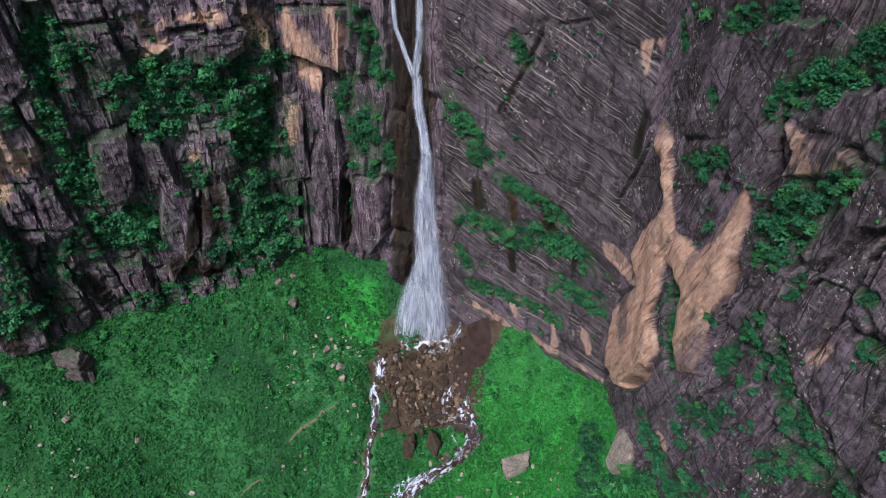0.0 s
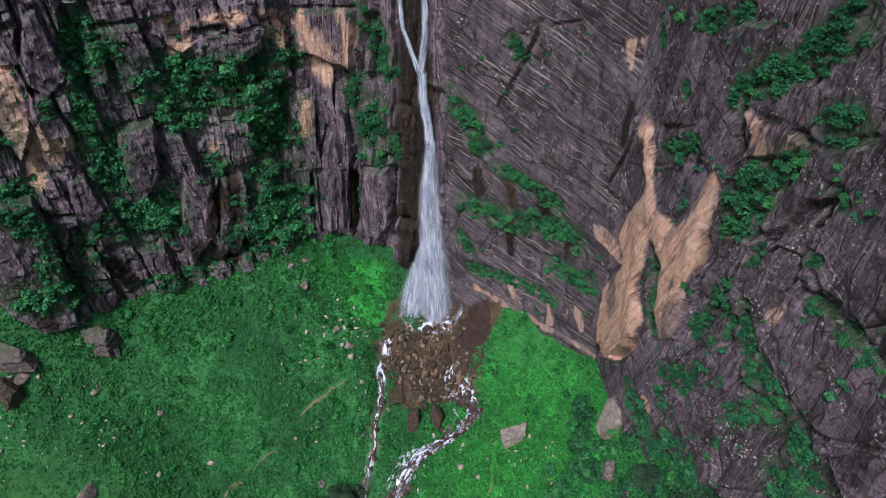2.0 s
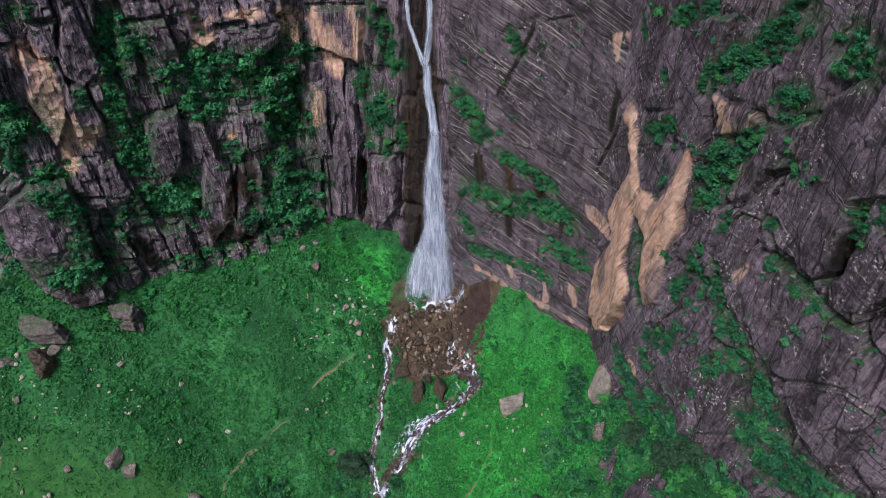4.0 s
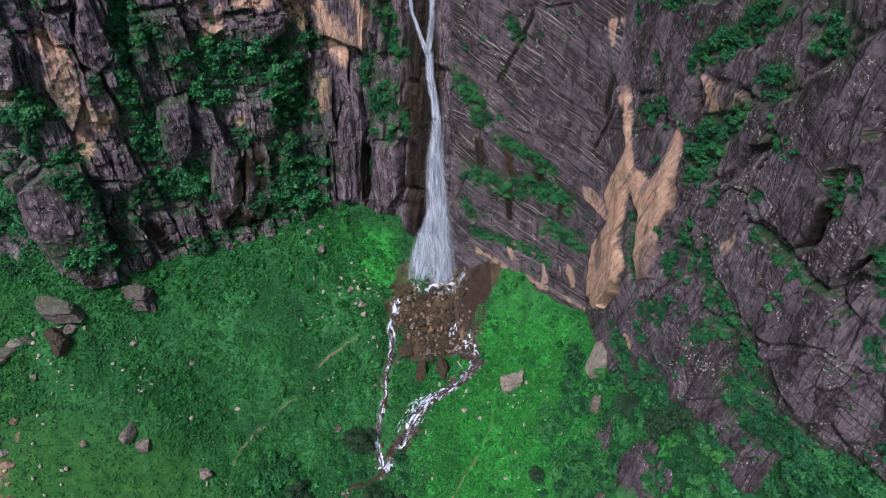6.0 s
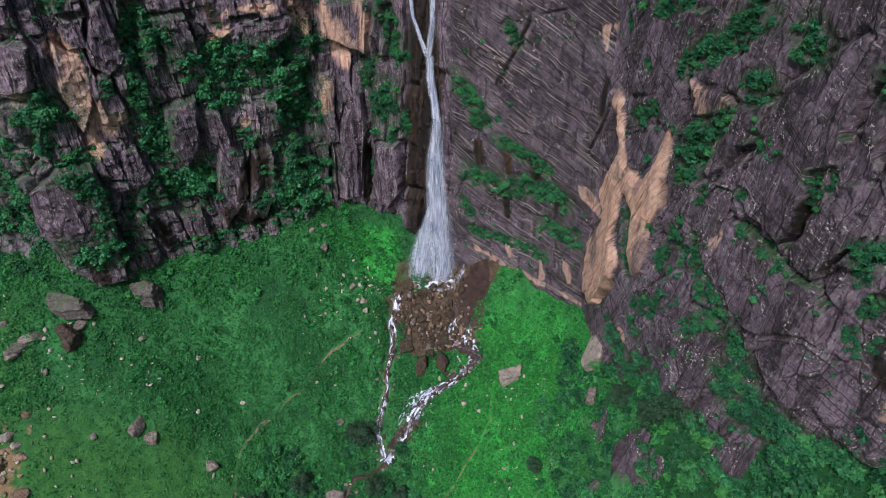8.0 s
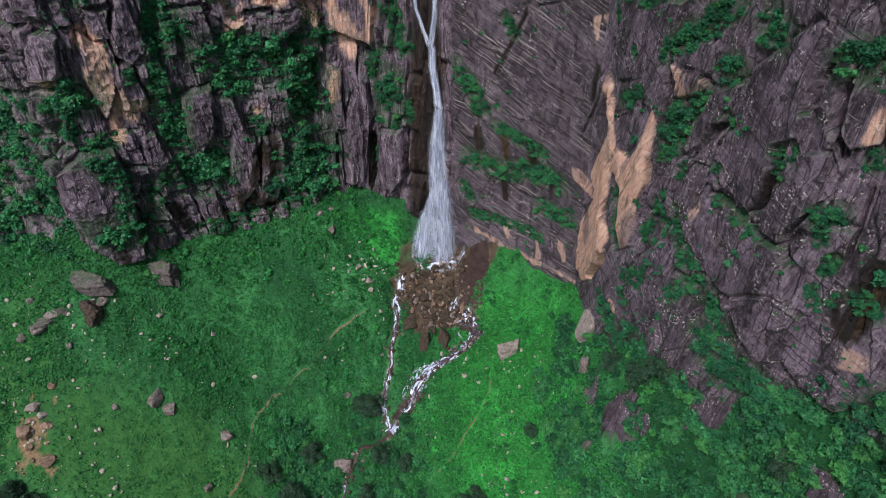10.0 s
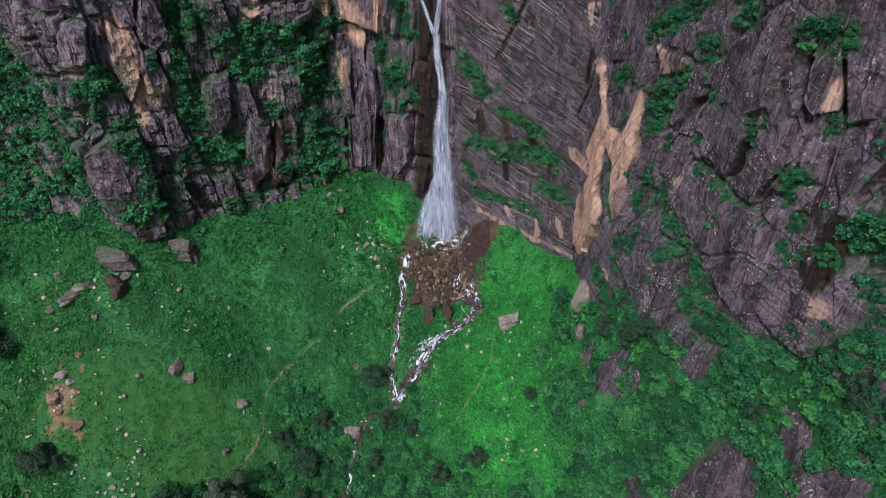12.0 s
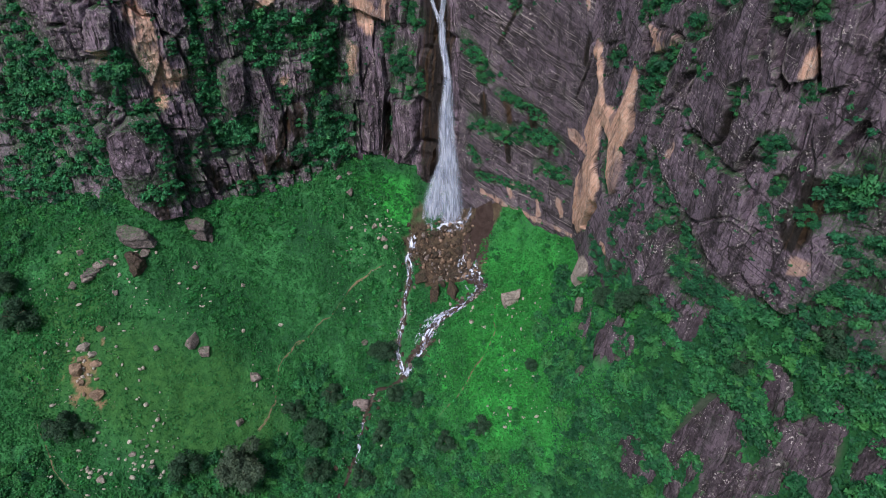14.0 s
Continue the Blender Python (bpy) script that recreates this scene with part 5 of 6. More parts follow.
rng = np.random.default_rng(7)
for strips, where, single in ((GREEN_LEFT + GREEN_LEDGES + GREEN_MORE + GREEN_ADD + GREEN_FAR, "west cliff", 1), (GREEN_FALLS, "falls", 3), (GREEN_SLAB, "slab", 4), (GREEN_RIGHT + GREEN_NEAR + GREEN_FOOT + GREEN_HEM + GREEN_SKIRT, "east cliff", 1)):
    rest = []
    for half, *line in strips:
        line = np.array(line, float)
        length = float(np.sum(np.hypot(*np.diff(line, axis=0).T))) if len(line) > 1 else 0.0
        size = min(1.35, max(0.42, half * 0.5))
        count = int((2.0 if where in ("slab", "falls") else 1.75 if where == "east cliff" else 1.15) * (length * 2 * half + 3.1 * half * half) / (1.9 * size * size)) + 2
        k = rng.uniform(0, max(len(line) - 1, 1e-6), count)
        lo = np.minimum(k.astype(int), len(line) - 1)
        p = line[lo] + (line[np.minimum(lo + 1, len(line) - 1)] - line[lo]) * (k % 1)[:, None]
        a, r = rng.uniform(0, 6.28, count), half * 1.05 * rng.uniform(0, 1, count) ** 0.6
        s, z = p[:, 0] + r * np.cos(a), p[:, 1] + r * np.sin(a)
        q = wall_at(s, z - 0.35 * size, wall_relief(s, z) + 0.1)
        for n, (x, y, h) in enumerate(q[q[:, 2] > ground_base(q[:, 0], q[:, 1]) - 0.5]):
            radius = size * rng.uniform(0.6, 1.25)
            if n < single:
                plant("bush", CLIFF_CROWNS[rng.integers(5)], BUSH_STEMS[rng.integers(3)], (x, y, h), radius, rng.uniform(0, 6.28),
                      "leafy green shrub rooted in a crack of the cliff", "shrubs on the " + where, squash=rng.uniform(0.75, 1.1))
            else:
                rest.append((x, y, h, radius))
    # stray tufts in the cracks
    s0, s1 = {"west cliff": (72, 136), "falls": (137, 150), "slab": (163, 186), "east cliff": (188, 242)}[where]
    count = {"west cliff": 1700, "falls": 120, "slab": 130, "east cliff": 800}[where]
    s, z = rng.uniform(s0, s1, count), rng.uniform(-6, 44, count)
    keep = fbm(s * 0.12, z * 0.12, seed=97) > 0.02
    o = wall_relief(s, z)
    on_tan = np.max([inside_by(s, z, corners) for corners in TAN_PLATES[:2]], axis=0) > 0
    q = wall_at(s, z, o)[keep & (o < 0.9) & ~on_tan]
    tufts = [(x, y, h - 0.1, rng.uniform(0.12, 0.4) + 0.5 * rng.uniform() ** 5) for x, y, h in q if h > ground_base(x, y)]
    undergrowth("crack_tufts", TUFTS, tufts, leaf_cliff, "small green tufts in the cracks of the " + where, 211)
    undergrowth("cliff_undergrowth", FAR_CLIFF if where == "west cliff" else THIN_CLIFF, rest, leaf_cliff, "tangled green shrubs growing on the ledges of the " + where, 210)

def bare_here(x, y, grow=1.0):
    hit = np.zeros(np.shape(x), bool)
    for bx, by, la, lb in BARE:
        hit |= np.hypot((x - bx) / (la * grow), (y - by) / (lb * grow)) < 1
    return hit


LOW_LINES = (STREAM_RIGHT, STREAM_LEFT, STREAM_LOW)
for thickets, group, tight, single in ((THICKETS_EAST, "thicket under the east cliff", 2.3, 2), (THICKETS_WEST + THICKETS_RAVINE, "thickets on the slope", 2.0, 2)):
    rest = []
    for tx, ty, tr in thickets:
        count = int(tight * tr * tr * 0.62) + 2
        a, r = rng.uniform(0, 6.28, count), tr * np.sqrt(rng.uniform(0, 1, count)) * 1.05
        x, y = tx + r * np.cos(a), ty + r * np.sin(a)
        keep = ~bare_here(x, y, 0.95) & (np.min([line_reach(x, y, li) for li in LOW_LINES[:2]], axis=0) > 1.3) & (line_reach(x, y, STREAM_LOW) > 0.9)
        x, y = x[keep], y[keep]
        for n, (px, py, pz) in enumerate(zip(x, y, ground_at(x, y))):
            radius = rng.uniform(0.8, 2.0)
            if n < single:
                plant("bush", WOOD_CROWNS[rng.integers(5)], BUSH_STEMS[rng.integers(3)], (px, py, pz - 0.15), radius, rng.uniform(0, 6.28),
                      "dense green bush on the steep slope", group, squash=rng.uniform(0.75, 1.15))
            else:
                rest.append((px, py, pz - 0.15, radius))
    undergrowth("thicket", THIN_WOOD, rest, leaf_wood, "dense tangled bushes covering the steep slope", 220)

TREES = ((-38.3, 34.3, 4.6), (-67.4, 35.5, 3.4), (-64.0, 36.2, 2.0), (-47.3, 33.0, 3.6), (-77.3, 48.1, 4.2), (-79.5, 53.5, 3.0), (-13.6, 53.8, 2.8), (-26.8, 42.0, 3.4),
         (-17.8, 34.9, 2.8), (-2.9, 34.7, 2.6), (2.7, 34.8, 2.2), (11.0, 40.2, 1.5), (-30.7, 45.6, 2.6), (-24.8, 49.3, 2.4), (-26.1, 35.9, 3.2), (-12.2, 47.0, 2.4),
         (-14.1, 41.2, 2.6), (-15.5, 55.0, 2.2), (21.5, 31.0, 2.6), (23.6, 28.8, 2.4), (30.1, 14.7, 2.0), (20.5, 37.5, 2.2), (-7.9, 44.4, 1.9), (-9.6, 32.1, 2.4), (36.5, 10.5, 2.4))
GREY_CROWN = crown_mesh("grey_crown", leaf_grey, 9000, 0.07, 26, 148, 1.1, 0.9)
for n, (x, y, r) in enumerate(TREES):
    plant("tree", DARK_CROWNS[rng.integers(4)] if n else GREY_CROWN, TREE_STEMS[rng.integers(3)], (x, y, float(ground_at(x, y)) - 0.1), r * (0.82 if n else 1.05), rng.uniform(0, 6.28),
          "dark green broadleaf tree on the meadow slope" if n else "tall grey-green tree at the foot of the meadow", "trees on the slope", lift=0.45, squash=1.05, category="tree")


# ---- herbs and grass of the meadow ----
def herbs(name, count, x0, x1, y0, y1, size, seed, label, mat):
    rng = np.random.default_rng(seed)
    x, y = rng.uniform(x0, x1, count), rng.uniform(y0, y1, count)
    lush = 0.5 + 0.5 * fbm(x * 0.3, y * 0.3, seed=85) + 0.35 * fbm(x * 1.1, y * 1.1, seed=86)
    keep = rng.uniform(0, 1, count) < np.clip(lush * 1.2, 0.05, 1)
    keep &= fan_of_rubble(x, y) < 0.4
    for li in LOW_LINES:
        keep &= line_reach(x, y, li) > 1.0
    for li in TRAILS:
        keep &= line_reach(x, y, li) > 0.22
    keep &= ~((np.hypot((x + 50) / 22, (y - 42) / 11) < 0.85) & (rng.uniform(0, 1, count) < 0.75))
    keep &= np.hypot(x + 64.5, y - 42.6) > 2.4
    for bx, by, la, lb in BARE:
        keep &= np.hypot((x - bx) / la, (y - by) / lb) > 0.9
    x, y, lush = x[keep], y[keep], lush[keep]
    z = ground_at(x, y) + np.clip(lush, 0, 1) * rng.uniform(0.0, 0.75, len(x))
    v, f = leaf_quads(np.stack([x, y, z], -1), np.array((0, -0.35, 0.9)) * np.ones((len(x), 1)), size, rng)
    return tagged(new(name, mesh_of(name, v, f, mat)), label, "grass", kind="stuff")


herbs("meadow_herbs", 270000, -88, 1, 18, 84, 0.34, 201, "lush green herbs and grass covering the meadow", leaf_herb)
herbs("bright_herbs", 75000, -3, 22, 24, 74, 0.34, 202, "bright lime green herbs in the wet part of the meadow", leaf_lime)
herbs("slope_herbs", 60000, 13, 44, -3, 46, 0.36, 203, "green herbs and low shrubs between the bushes of the slope", leaf_wood)


MOUND_CROWNS = [crown_mesh("herb_mound", leaf_mound, 70, 0.42, 6, 180 + i, 0.6) for i in range(4)]
mx, my = rng.uniform(-88, 24, 12000), rng.uniform(22, 82, 12000)
thick = fbm(mx * 0.11, my * 0.11, seed=88) + 0.35 * fbm(mx * 0.6, my * 0.6, seed=89) - 0.9 * (np.hypot((mx + 50) / 22, (my - 42) / 11) < 1.05)
keep = (thick > 0.0) & (fan_of_rubble(mx, my) < 0.2) & (np.min([line_reach(mx, my, li) for li in LOW_LINES + TRAILS], axis=0) > 0.9) & ~bare_here(mx, my, 1.2)
keep &= (np.hypot((mx - 8) / 15, (my - 47) / 24) > 0.8) | (rng.uniform(0, 1, len(mx)) < 0.25)
keep &= np.hypot(mx + 64.5, my - 42.6) > 3.2
mx, my = mx[keep][:3400], my[keep][:3400]
undergrowth("herb_mounds", MOUND_CROWNS, list(zip(mx, my, ground_at(mx, my) - 0.05, 0.35 + 0.75 * rng.uniform(0, 1, len(mx)) ** 2)), leaf_mound, "taller dark green herbs in clumps over the meadow", 230)


# ---- the waterfall ----
def water_sheets(name, line, parent, layers, seed, out=0.9, label="", drift=(0.0, 0.0)):
    """Falling water as thin ragged sheets one in front of another. line: s, z, half width, from the top down."""
    rng = np.random.default_rng(seed)
    line = np.array(line, float)
    rows, across = 90, 25
    k = np.linspace(0, len(line) - 1, rows)
    s, z, w = (np.interp(k, np.arange(len(line)), line[:, i]) for i in range(3))
    for i in range(layers):
        c = np.linspace(-1, 1, across)[None, :] * (1.0 - 0.16 * i)
        shift = 0.14 * i * rng.uniform(-1, 1)
        t = np.linspace(0, 1, rows)[:, None]
        ragged = 0.10 * fbm(t * 9 + i * 7.3 + c * 1.5, c * 4 + i, seed=seed)
        x = w[:, None] * (c + shift + ragged)
        deep = 0.28 * i + 0.22 * fbm(x * 1.6 + 9 * i, t * 5, seed=seed + 1) + 0.3 * w[:, None] * (1 - c * c)
        mid = wall_at(s, z, out * np.linspace(0.6, 1.1, rows))[:, None, :]
        mid = mid + np.stack([drift[0] * t ** 2, -drift[1] * t ** 2, 0 * t], -1)
        p = mid + np.stack([x, -deep, 0.25 * fbm(x * 2, t * 14, seed=seed + 2) + 0 * x], -1)
        body = (1 - ramp(np.abs(c) + 0.35 * ragged * 4, 0.15, 1.0)) * ramp(t, -0.02, 0.05) * (0.95 - 0.15 * i) * (1 - 0.9 * ramp(t + 0.10 * fbm(c * 4 + i, t * 3, seed=seed + 4), 0.90, 1.0))
        me = mesh_of(name, p.reshape(-1, 3), grid_faces(rows, across), fall_mat, True)
        give_uv(me, np.stack([x + 3.7 * i, z[:, None] + 0 * x + 5 * i], -1).reshape(-1, 2))
        give(me, "body", body)
        part(name, me, parent, label)


falls = tagged(new("waterfall"), "white waterfall dropping down a wet rock corner onto rubble", "waterfall")
water_sheets("upper_strand", ((156.5, 39.8, 0.6), (156.5, 36.3, 0.67), (156.7, 32.6, 0.68), (156.0, 29.1, 0.62), (155.7, 27.1, 0.63)), falls, 3, 301, 0.7)
water_sheets("side_strand", ((151.0, 38.8, 0.35), (151.5, 35.7, 0.35), (152.0, 32.6, 0.42), (153.5, 29.7, 0.42), (155.2, 27.2, 0.49)), falls, 2, 302, 0.7, "thin side strand of falling water")
water_sheets("chute", ((155.7, 27.7, 0.7), (156.0, 24.2, 0.78), (157.2, 20.8, 0.78), (158.0, 17.6, 0.86)), falls, 3, 303, 0.8)
water_sheets("veil", ((158.0, 18.4, 0.86), (157.7, 13.0, 1.5), (157.7, 6.9, 2.1), (157.9, 2.3, 2.35), (158.1, -5.0, 2.7), (158.3, -13.9, 3.2)), falls, 3, 304, 1.3, "wide white veil of falling water", (1.4, 1.2))
water_sheets("side_veil", ((157.3, 3.0, 0.4), (156.3, -1.0, 1.2), (155.5, -5.0, 2.1), (154.7, -9.5, 3.0), (154.0, -14.0, 3.7)), falls, 3, 305, 1.9, "thin veil spilling aside over a rock", (0.6, 2.6))


# ---- streams below the falls ----
def stream(name, line, half, seed, label, gap=-0.25):
    rng = np.random.default_rng(seed)
    line = np.array(line, float)
    d = np.concatenate([[0], np.cumsum(np.hypot(*np.diff(line, axis=0).T))])
    q = np.arange(0, d[-1], 0.3)
    x, y = np.interp(q, d, line[:, 0]), np.interp(q, d, line[:, 1])
    x, y = x + 0.35 * fbm(q * 0.5, q * 0, seed=seed), y + 0.3 * fbm(q * 0.5, q * 0 + 9, seed=seed)
    tx, ty = np.gradient(x), np.gradient(y)
    ln = np.hypot(tx, ty)
    tx, ty = tx / ln, ty / ln
    w = half * (1 + 1.1 * fbm(q * 0.45, q * 0 + 3, seed=seed))
    cols, uvs, body = [], [], []
    for side in np.linspace(-1, 1, 7):
        px, py = x - ty * w * side, y + tx * w * side
        pz = ground_at(px, py) + 0.22 + 0.12 * fbm(px * 2.2, py * 2.2, seed=seed + 1) - 0.12 * side * side
        cols.append(np.stack([px, py, pz], -1))
        uvs.append(np.stack([w * side + 5, q], -1))
        body.append(np.full(len(q), 1.0 if abs(side) < 0.8 else 0.3) * (0.12 + 0.88 * ramp(fbm(q * 0.6, q * 0 + side, seed=seed + 5), gap, gap + 0.3)))
    n = len(q)
    me = mesh_of(name, np.concatenate(cols), grid_faces(7, n), foam_mat, True)
    give_uv(me, np.concatenate(uvs))
    give(me, "body", np.concatenate(body))
    return tagged(new(name, me), label, "stream", kind="structure")


stream("water_east", STREAM_RIGHT, 1.35, 311, "foaming white stream tumbling over stones")
stream("water_braid", ((1.0, 67.6), (0.3, 65.6), (0.9, 62.3), (2.6, 60.3)), 0.75, 315, "white side strand of the stream between stones")
stream("water_braid", ((-2.6, 58.6), (-4.9, 58.9), (-7.0, 57.4), (-8.0, 56.2), (-8.6, 53.6)), 0.6, 316, "white side strand of the stream between stones")
stream("water_splash", ((-7.6, 75.2), (-4.7, 74.6), (-2.0, 74.6), (0.5, 73.8), (2.6, 73.6)), 0.7, 314, "white splash and foam at the foot of the falls")
stream("water_west", STREAM_LEFT, 0.5, 312, "narrow white rivulet running down the meadow", -0.3)
stream("water_step", ((-11.8, 51.2), (-10.8, 51.4), (-9.6, 51.0)), 0.55, 317, "small white cascade between stones", -0.6)
stream("water_low", ((-19.0, 45.4), (-19.1, 41.5), (-18.9, 37.5), (-19.4, 35.0)), 0.6, 313, "white stream running down a wooded ravine", -0.4)


# ---- loose rocks ----
def rock_mesh(name, mat, seed, flat=0.95, rough=0.08, fine=4):
    """A broken boulder: a ball cut by many planes, with worn edges."""
    rng = np.random.default_rng(seed)
    bm = bmesh.new()
    bmesh.ops.create_icosphere(bm, subdivisions=fine, radius=1.0)
    p = np.array([v.co[:] for v in bm.verts])
    axes = Euler(rng.uniform(-0.5, 0.5, 3)).to_matrix()
    for k in range(6):
        nrm = np.array(axes.col[k // 2]) * (1 if k % 2 else -1)
        p = p - np.clip(p @ nrm - rng.uniform(0.5, 0.8), 0, None)[:, None] * nrm * 0.97
    for _ in range(9):
        nrm = rng.normal(0, 1, 3) * (1, 1, 1.3)
        nrm /= np.linalg.norm(nrm)
        h = rng.uniform(0.42, 0.72)
        over = np.clip(p @ nrm - h, 0, None)
        p = p - over[:, None] * nrm * 0.96
    p = p * (1 + rough * fbm(p[:, 0] * 2.2 + seed, p[:, 1] * 2.2, p[:, 2] * 2.2, 4, seed)[:, None])
    p[:, 2] *= flat
    f = np.array([[v.index for v in fc.verts] for fc in bm.faces])
    bm.free()
    return mesh_of(name, p, f, mat)


ROCKS = {k: [rock_mesh(k + "_rock", m, 400 + 10 * j + i) for i in range(4)] for j, (k, m) in enumerate(
    (("grey", rock_grey), ("pale", rock_pale), ("tan", rock_tan), ("wet", rock_wet), ("outcrop", rock_outcrop)))}


PEBBLES = {k: [rock_mesh(k + "_stone", m, 600 + 10 * j + i, fine=2, rough=0.06) for i in range(5)] for j, (k, m) in enumerate((("grey", rock_grey), ("wet", rock_wet), ("tan", rock_tan), ("pale", rock_white)))}


def boulder(kind, x, y, half, tall, label, group="", name="boulder", sink=0.35, tilt=0.3):
    ob = tagged(new(name, PEBBLES[kind][rng.integers(5)] if half < 0.62 and kind in PEBBLES else ROCKS[kind][rng.integers(4)]), label, "rock", group)
    z = float(ground_at(x, y))
    ob.matrix_world = Matrix.LocRotScale((x, y, z + tall * (1 - 2 * sink) * 0.8), Euler((rng.uniform(-tilt, tilt), rng.uniform(-tilt, tilt), rng.uniform(0, 6.28))),
                                         (half * 1.15, half * rng.uniform(0.8, 1.05), tall * 1.35))
    return ob


for kind, label, rows in (
    ("grey", "large grey boulder half sunk in the meadow", ((-65.8, 54.0, 1.5, 0.9), (-63.4, 55.6, 1.2, 0.8), (-60.8, 53.0, 0.8, 0.6), (-56.0, 57.4, 1.1, 0.8), (-48.6, 50.5, 1.6, 1.2), (-46.6, 49.7, 1.45, 1.0),
                                                              (-38.4, 49.5, 1.35, 1.1), (-21.6, 75.0, 0.9, 0.9), (-24.8, 79.0, 0.8, 0.9), (-23.8, 76.9, 0.7, 0.6), (-21.8, 78.0, 0.7, 0.5),
                                                              (-18.8, 48.1, 1.6, 1.7), (-18.6, 57.1, 0.85, 0.6), (-54.2, 48.2, 0.75, 0.5), (-40.0, 42.3, 0.95, 0.7), (-67.2, 57.2, 0.8, 0.6), (-68.2, 53.5, 1.2, 0.6))),
    ("pale", "pale weathered stone lying in the grass", ((-65.5, 46.3, 1.3, 0.9), (-64.0, 45.6, 0.9, 0.7), (-40.8, 60.0, 0.7, 0.4), (-48.6, 59.2, 0.8, 0.4), (-34.2, 57.2, 0.6, 0.35),
                                                            (-60.4, 31.0, 1.0, 0.8), (-56.1, 34.8, 0.8, 0.5), (-52.7, 33.1, 0.75, 0.5), (-15.0, 70.3, 0.9, 0.8), (-16.8, 71.5, 0.8, 0.6))),
    ("tan", "broken tan rock in a scar of bare earth", ((-66.5, 43.5, 1.5, 1.1), (-62.5, 41.3, 1.5, 1.0), (-63.3, 44.6, 1.1, 0.8), (-62.9, 48.8, 0.8, 0.5), (-65.4, 42.0, 0.7, 0.5), (-63.0, 43.0, 0.6, 0.5), (-66.0, 45.0, 0.8, 0.6), (-64.8, 40.9, 0.5, 0.4))),
    ("wet", "dark wet boulder between the streams", ((-5.0, 62.3, 1.4, 2.2), (-1.5, 62.0, 1.6, 2.8), (-7.8, 66.1, 2.1, 0.7), (-1.1, 66.7, 1.9, 0.6), (-3.5, 64.5, 1.2, 0.7))),
    ("outcrop", "dark rock outcrop among bushes", ((18.3, 39.2, 0.8, 1.4), (16.8, 31.2, 1.0, 1.0), (20.8, 27.2, 0.9, 0.8))),
):
    for x, y, half, tall in rows:
        boulder(kind, x, y, half, tall, label, "boulders")

for x, y, half, tall in ((19.6, 48.6, 2.3, 2.6), (20.6, 50.6, 1.4, 1.9)):
    boulder("pale", x, y, half, tall, "pale grey pointed rock at the foot of the cliff", "boulders", sink=0.2, tilt=0.5)

# pale broken stones in clusters
for cx, cy, wide, count in ((-54.5, 33.5, 4.2, 26), (-60.0, 53.5, 3.5, 8), (-64.8, 44.0, 2.4, 16), (-15.5, 71.5, 3.0, 13), (-62.0, 31.5, 2.5, 10)):
    for _ in range(count):
        x, y = cx + rng.normal(0, wide * 0.6), cy + rng.normal(0, wide * 0.45)
        half = rng.uniform(0.18, 0.55)
        boulder("pale", x, y, half, half * rng.uniform(0.5, 1.0), "pale broken stone in the grass", "pale stones in the grass", "stone", 0.25, 0.6)


# blocky crags with bedding steps and grass on top
def crag(x, y, wide, deep, tall, turn, seed, label, lean=0.0, mat=rock_outcrop):
    rng = np.random.default_rng(seed)
    bm = bmesh.new()
    bmesh.ops.create_cube(bm, size=2.0)
    bmesh.ops.subdivide_edges(bm, edges=bm.edges[:], cuts=15, use_grid_fill=True)
    p = np.array([v.co[:] for v in bm.verts])
    f = np.array([[v.index for v in fc.verts] for fc in bm.faces])
    bm.free()
    for _ in range(7):
        nrm = rng.normal(0, 1, 3) * (1, 1, 0.7)
        nrm /= np.linalg.norm(nrm)
        p = p - np.clip(p @ nrm - rng.uniform(0.62, 1.0), 0, None)[:, None] * nrm
    beds = np.floor(p[:, 2] * 3.2 + 0.5 * fbm(p[:, 0], p[:, 1], seed=seed))
    step = hashed(beds, beds * 0, beds * 0, seed) * 0.2 - 0.10
    joint, rim = cells(p[:, 0] * 1.3 + p[:, 1] * 1.1, p[:, 2] * 1.6 + p[:, 1], seed, 1.5)
    p[:, :2] *= (1 + step + 0.05 * joint - 0.08 * (1 - ramp(rim, 0, 0.12)))[:, None]
    p[:, 2] += 0.16 * cells(p[:, 0] * 1.4, p[:, 1] * 1.4, seed + 2, 1.5)[0] * (p[:, 2] > 0.2) + lean * p[:, 1]
    p += 0.025 * np.stack([fbm(p[:, 0] * 5 + k, p[:, 1] * 5, p[:, 2] * 5, 3, seed + k) for k in range(3)], -1)
    ob = tagged(new("crag", mesh_of("crag", p, f, mat)), label, "rock", "crags in the meadow")
    ob.matrix_world = Matrix.LocRotScale((x, y, float(ground_at(x, y)) + tall * 0.35), Euler((0, 0, turn)), (wide, deep, tall))
    return ob


crag(-57.3, 58.6, 3.2, 1.5, 1.5, 0.1, 901, "broad grey rock ledge with mossy top in the meadow", 0.15)
crag(-57.0, 55.6, 1.6, 1.7, 2.3, 0.3, 902, "dark brown cracked rock face below a ledge", 0.0, rock_brown)
crag(-48.5, 64.0, 2.2, 1.6, 1.9, -0.15, 903, "blocky grey boulder with a grassy top")
crag(-46.6, 63.4, 0.8, 0.8, 0.8, 0.5, 904, "small broken rock beside a blocky boulder")
crag(-64.6, 54.4, 1.5, 0.6, 0.8, 0.5, 905, "low slanting slab of grey rock in the grass", 0.3)
crag(-62.0, 56.0, 1.0, 0.5, 0.6, 0.2, 906, "low broken rock rib in the grass")
crag(9.2, 56.5, 1.9, 1.35, 1.1, 0.3, 909, "pale square boulder in the bright green meadow", 0.1, rock_pale)
crag(18.3, 43.6, 0.8, 1.1, 1.7, -0.2, 908, "grey upright rock among bushes below the cliff", 0.1, rock_grey)

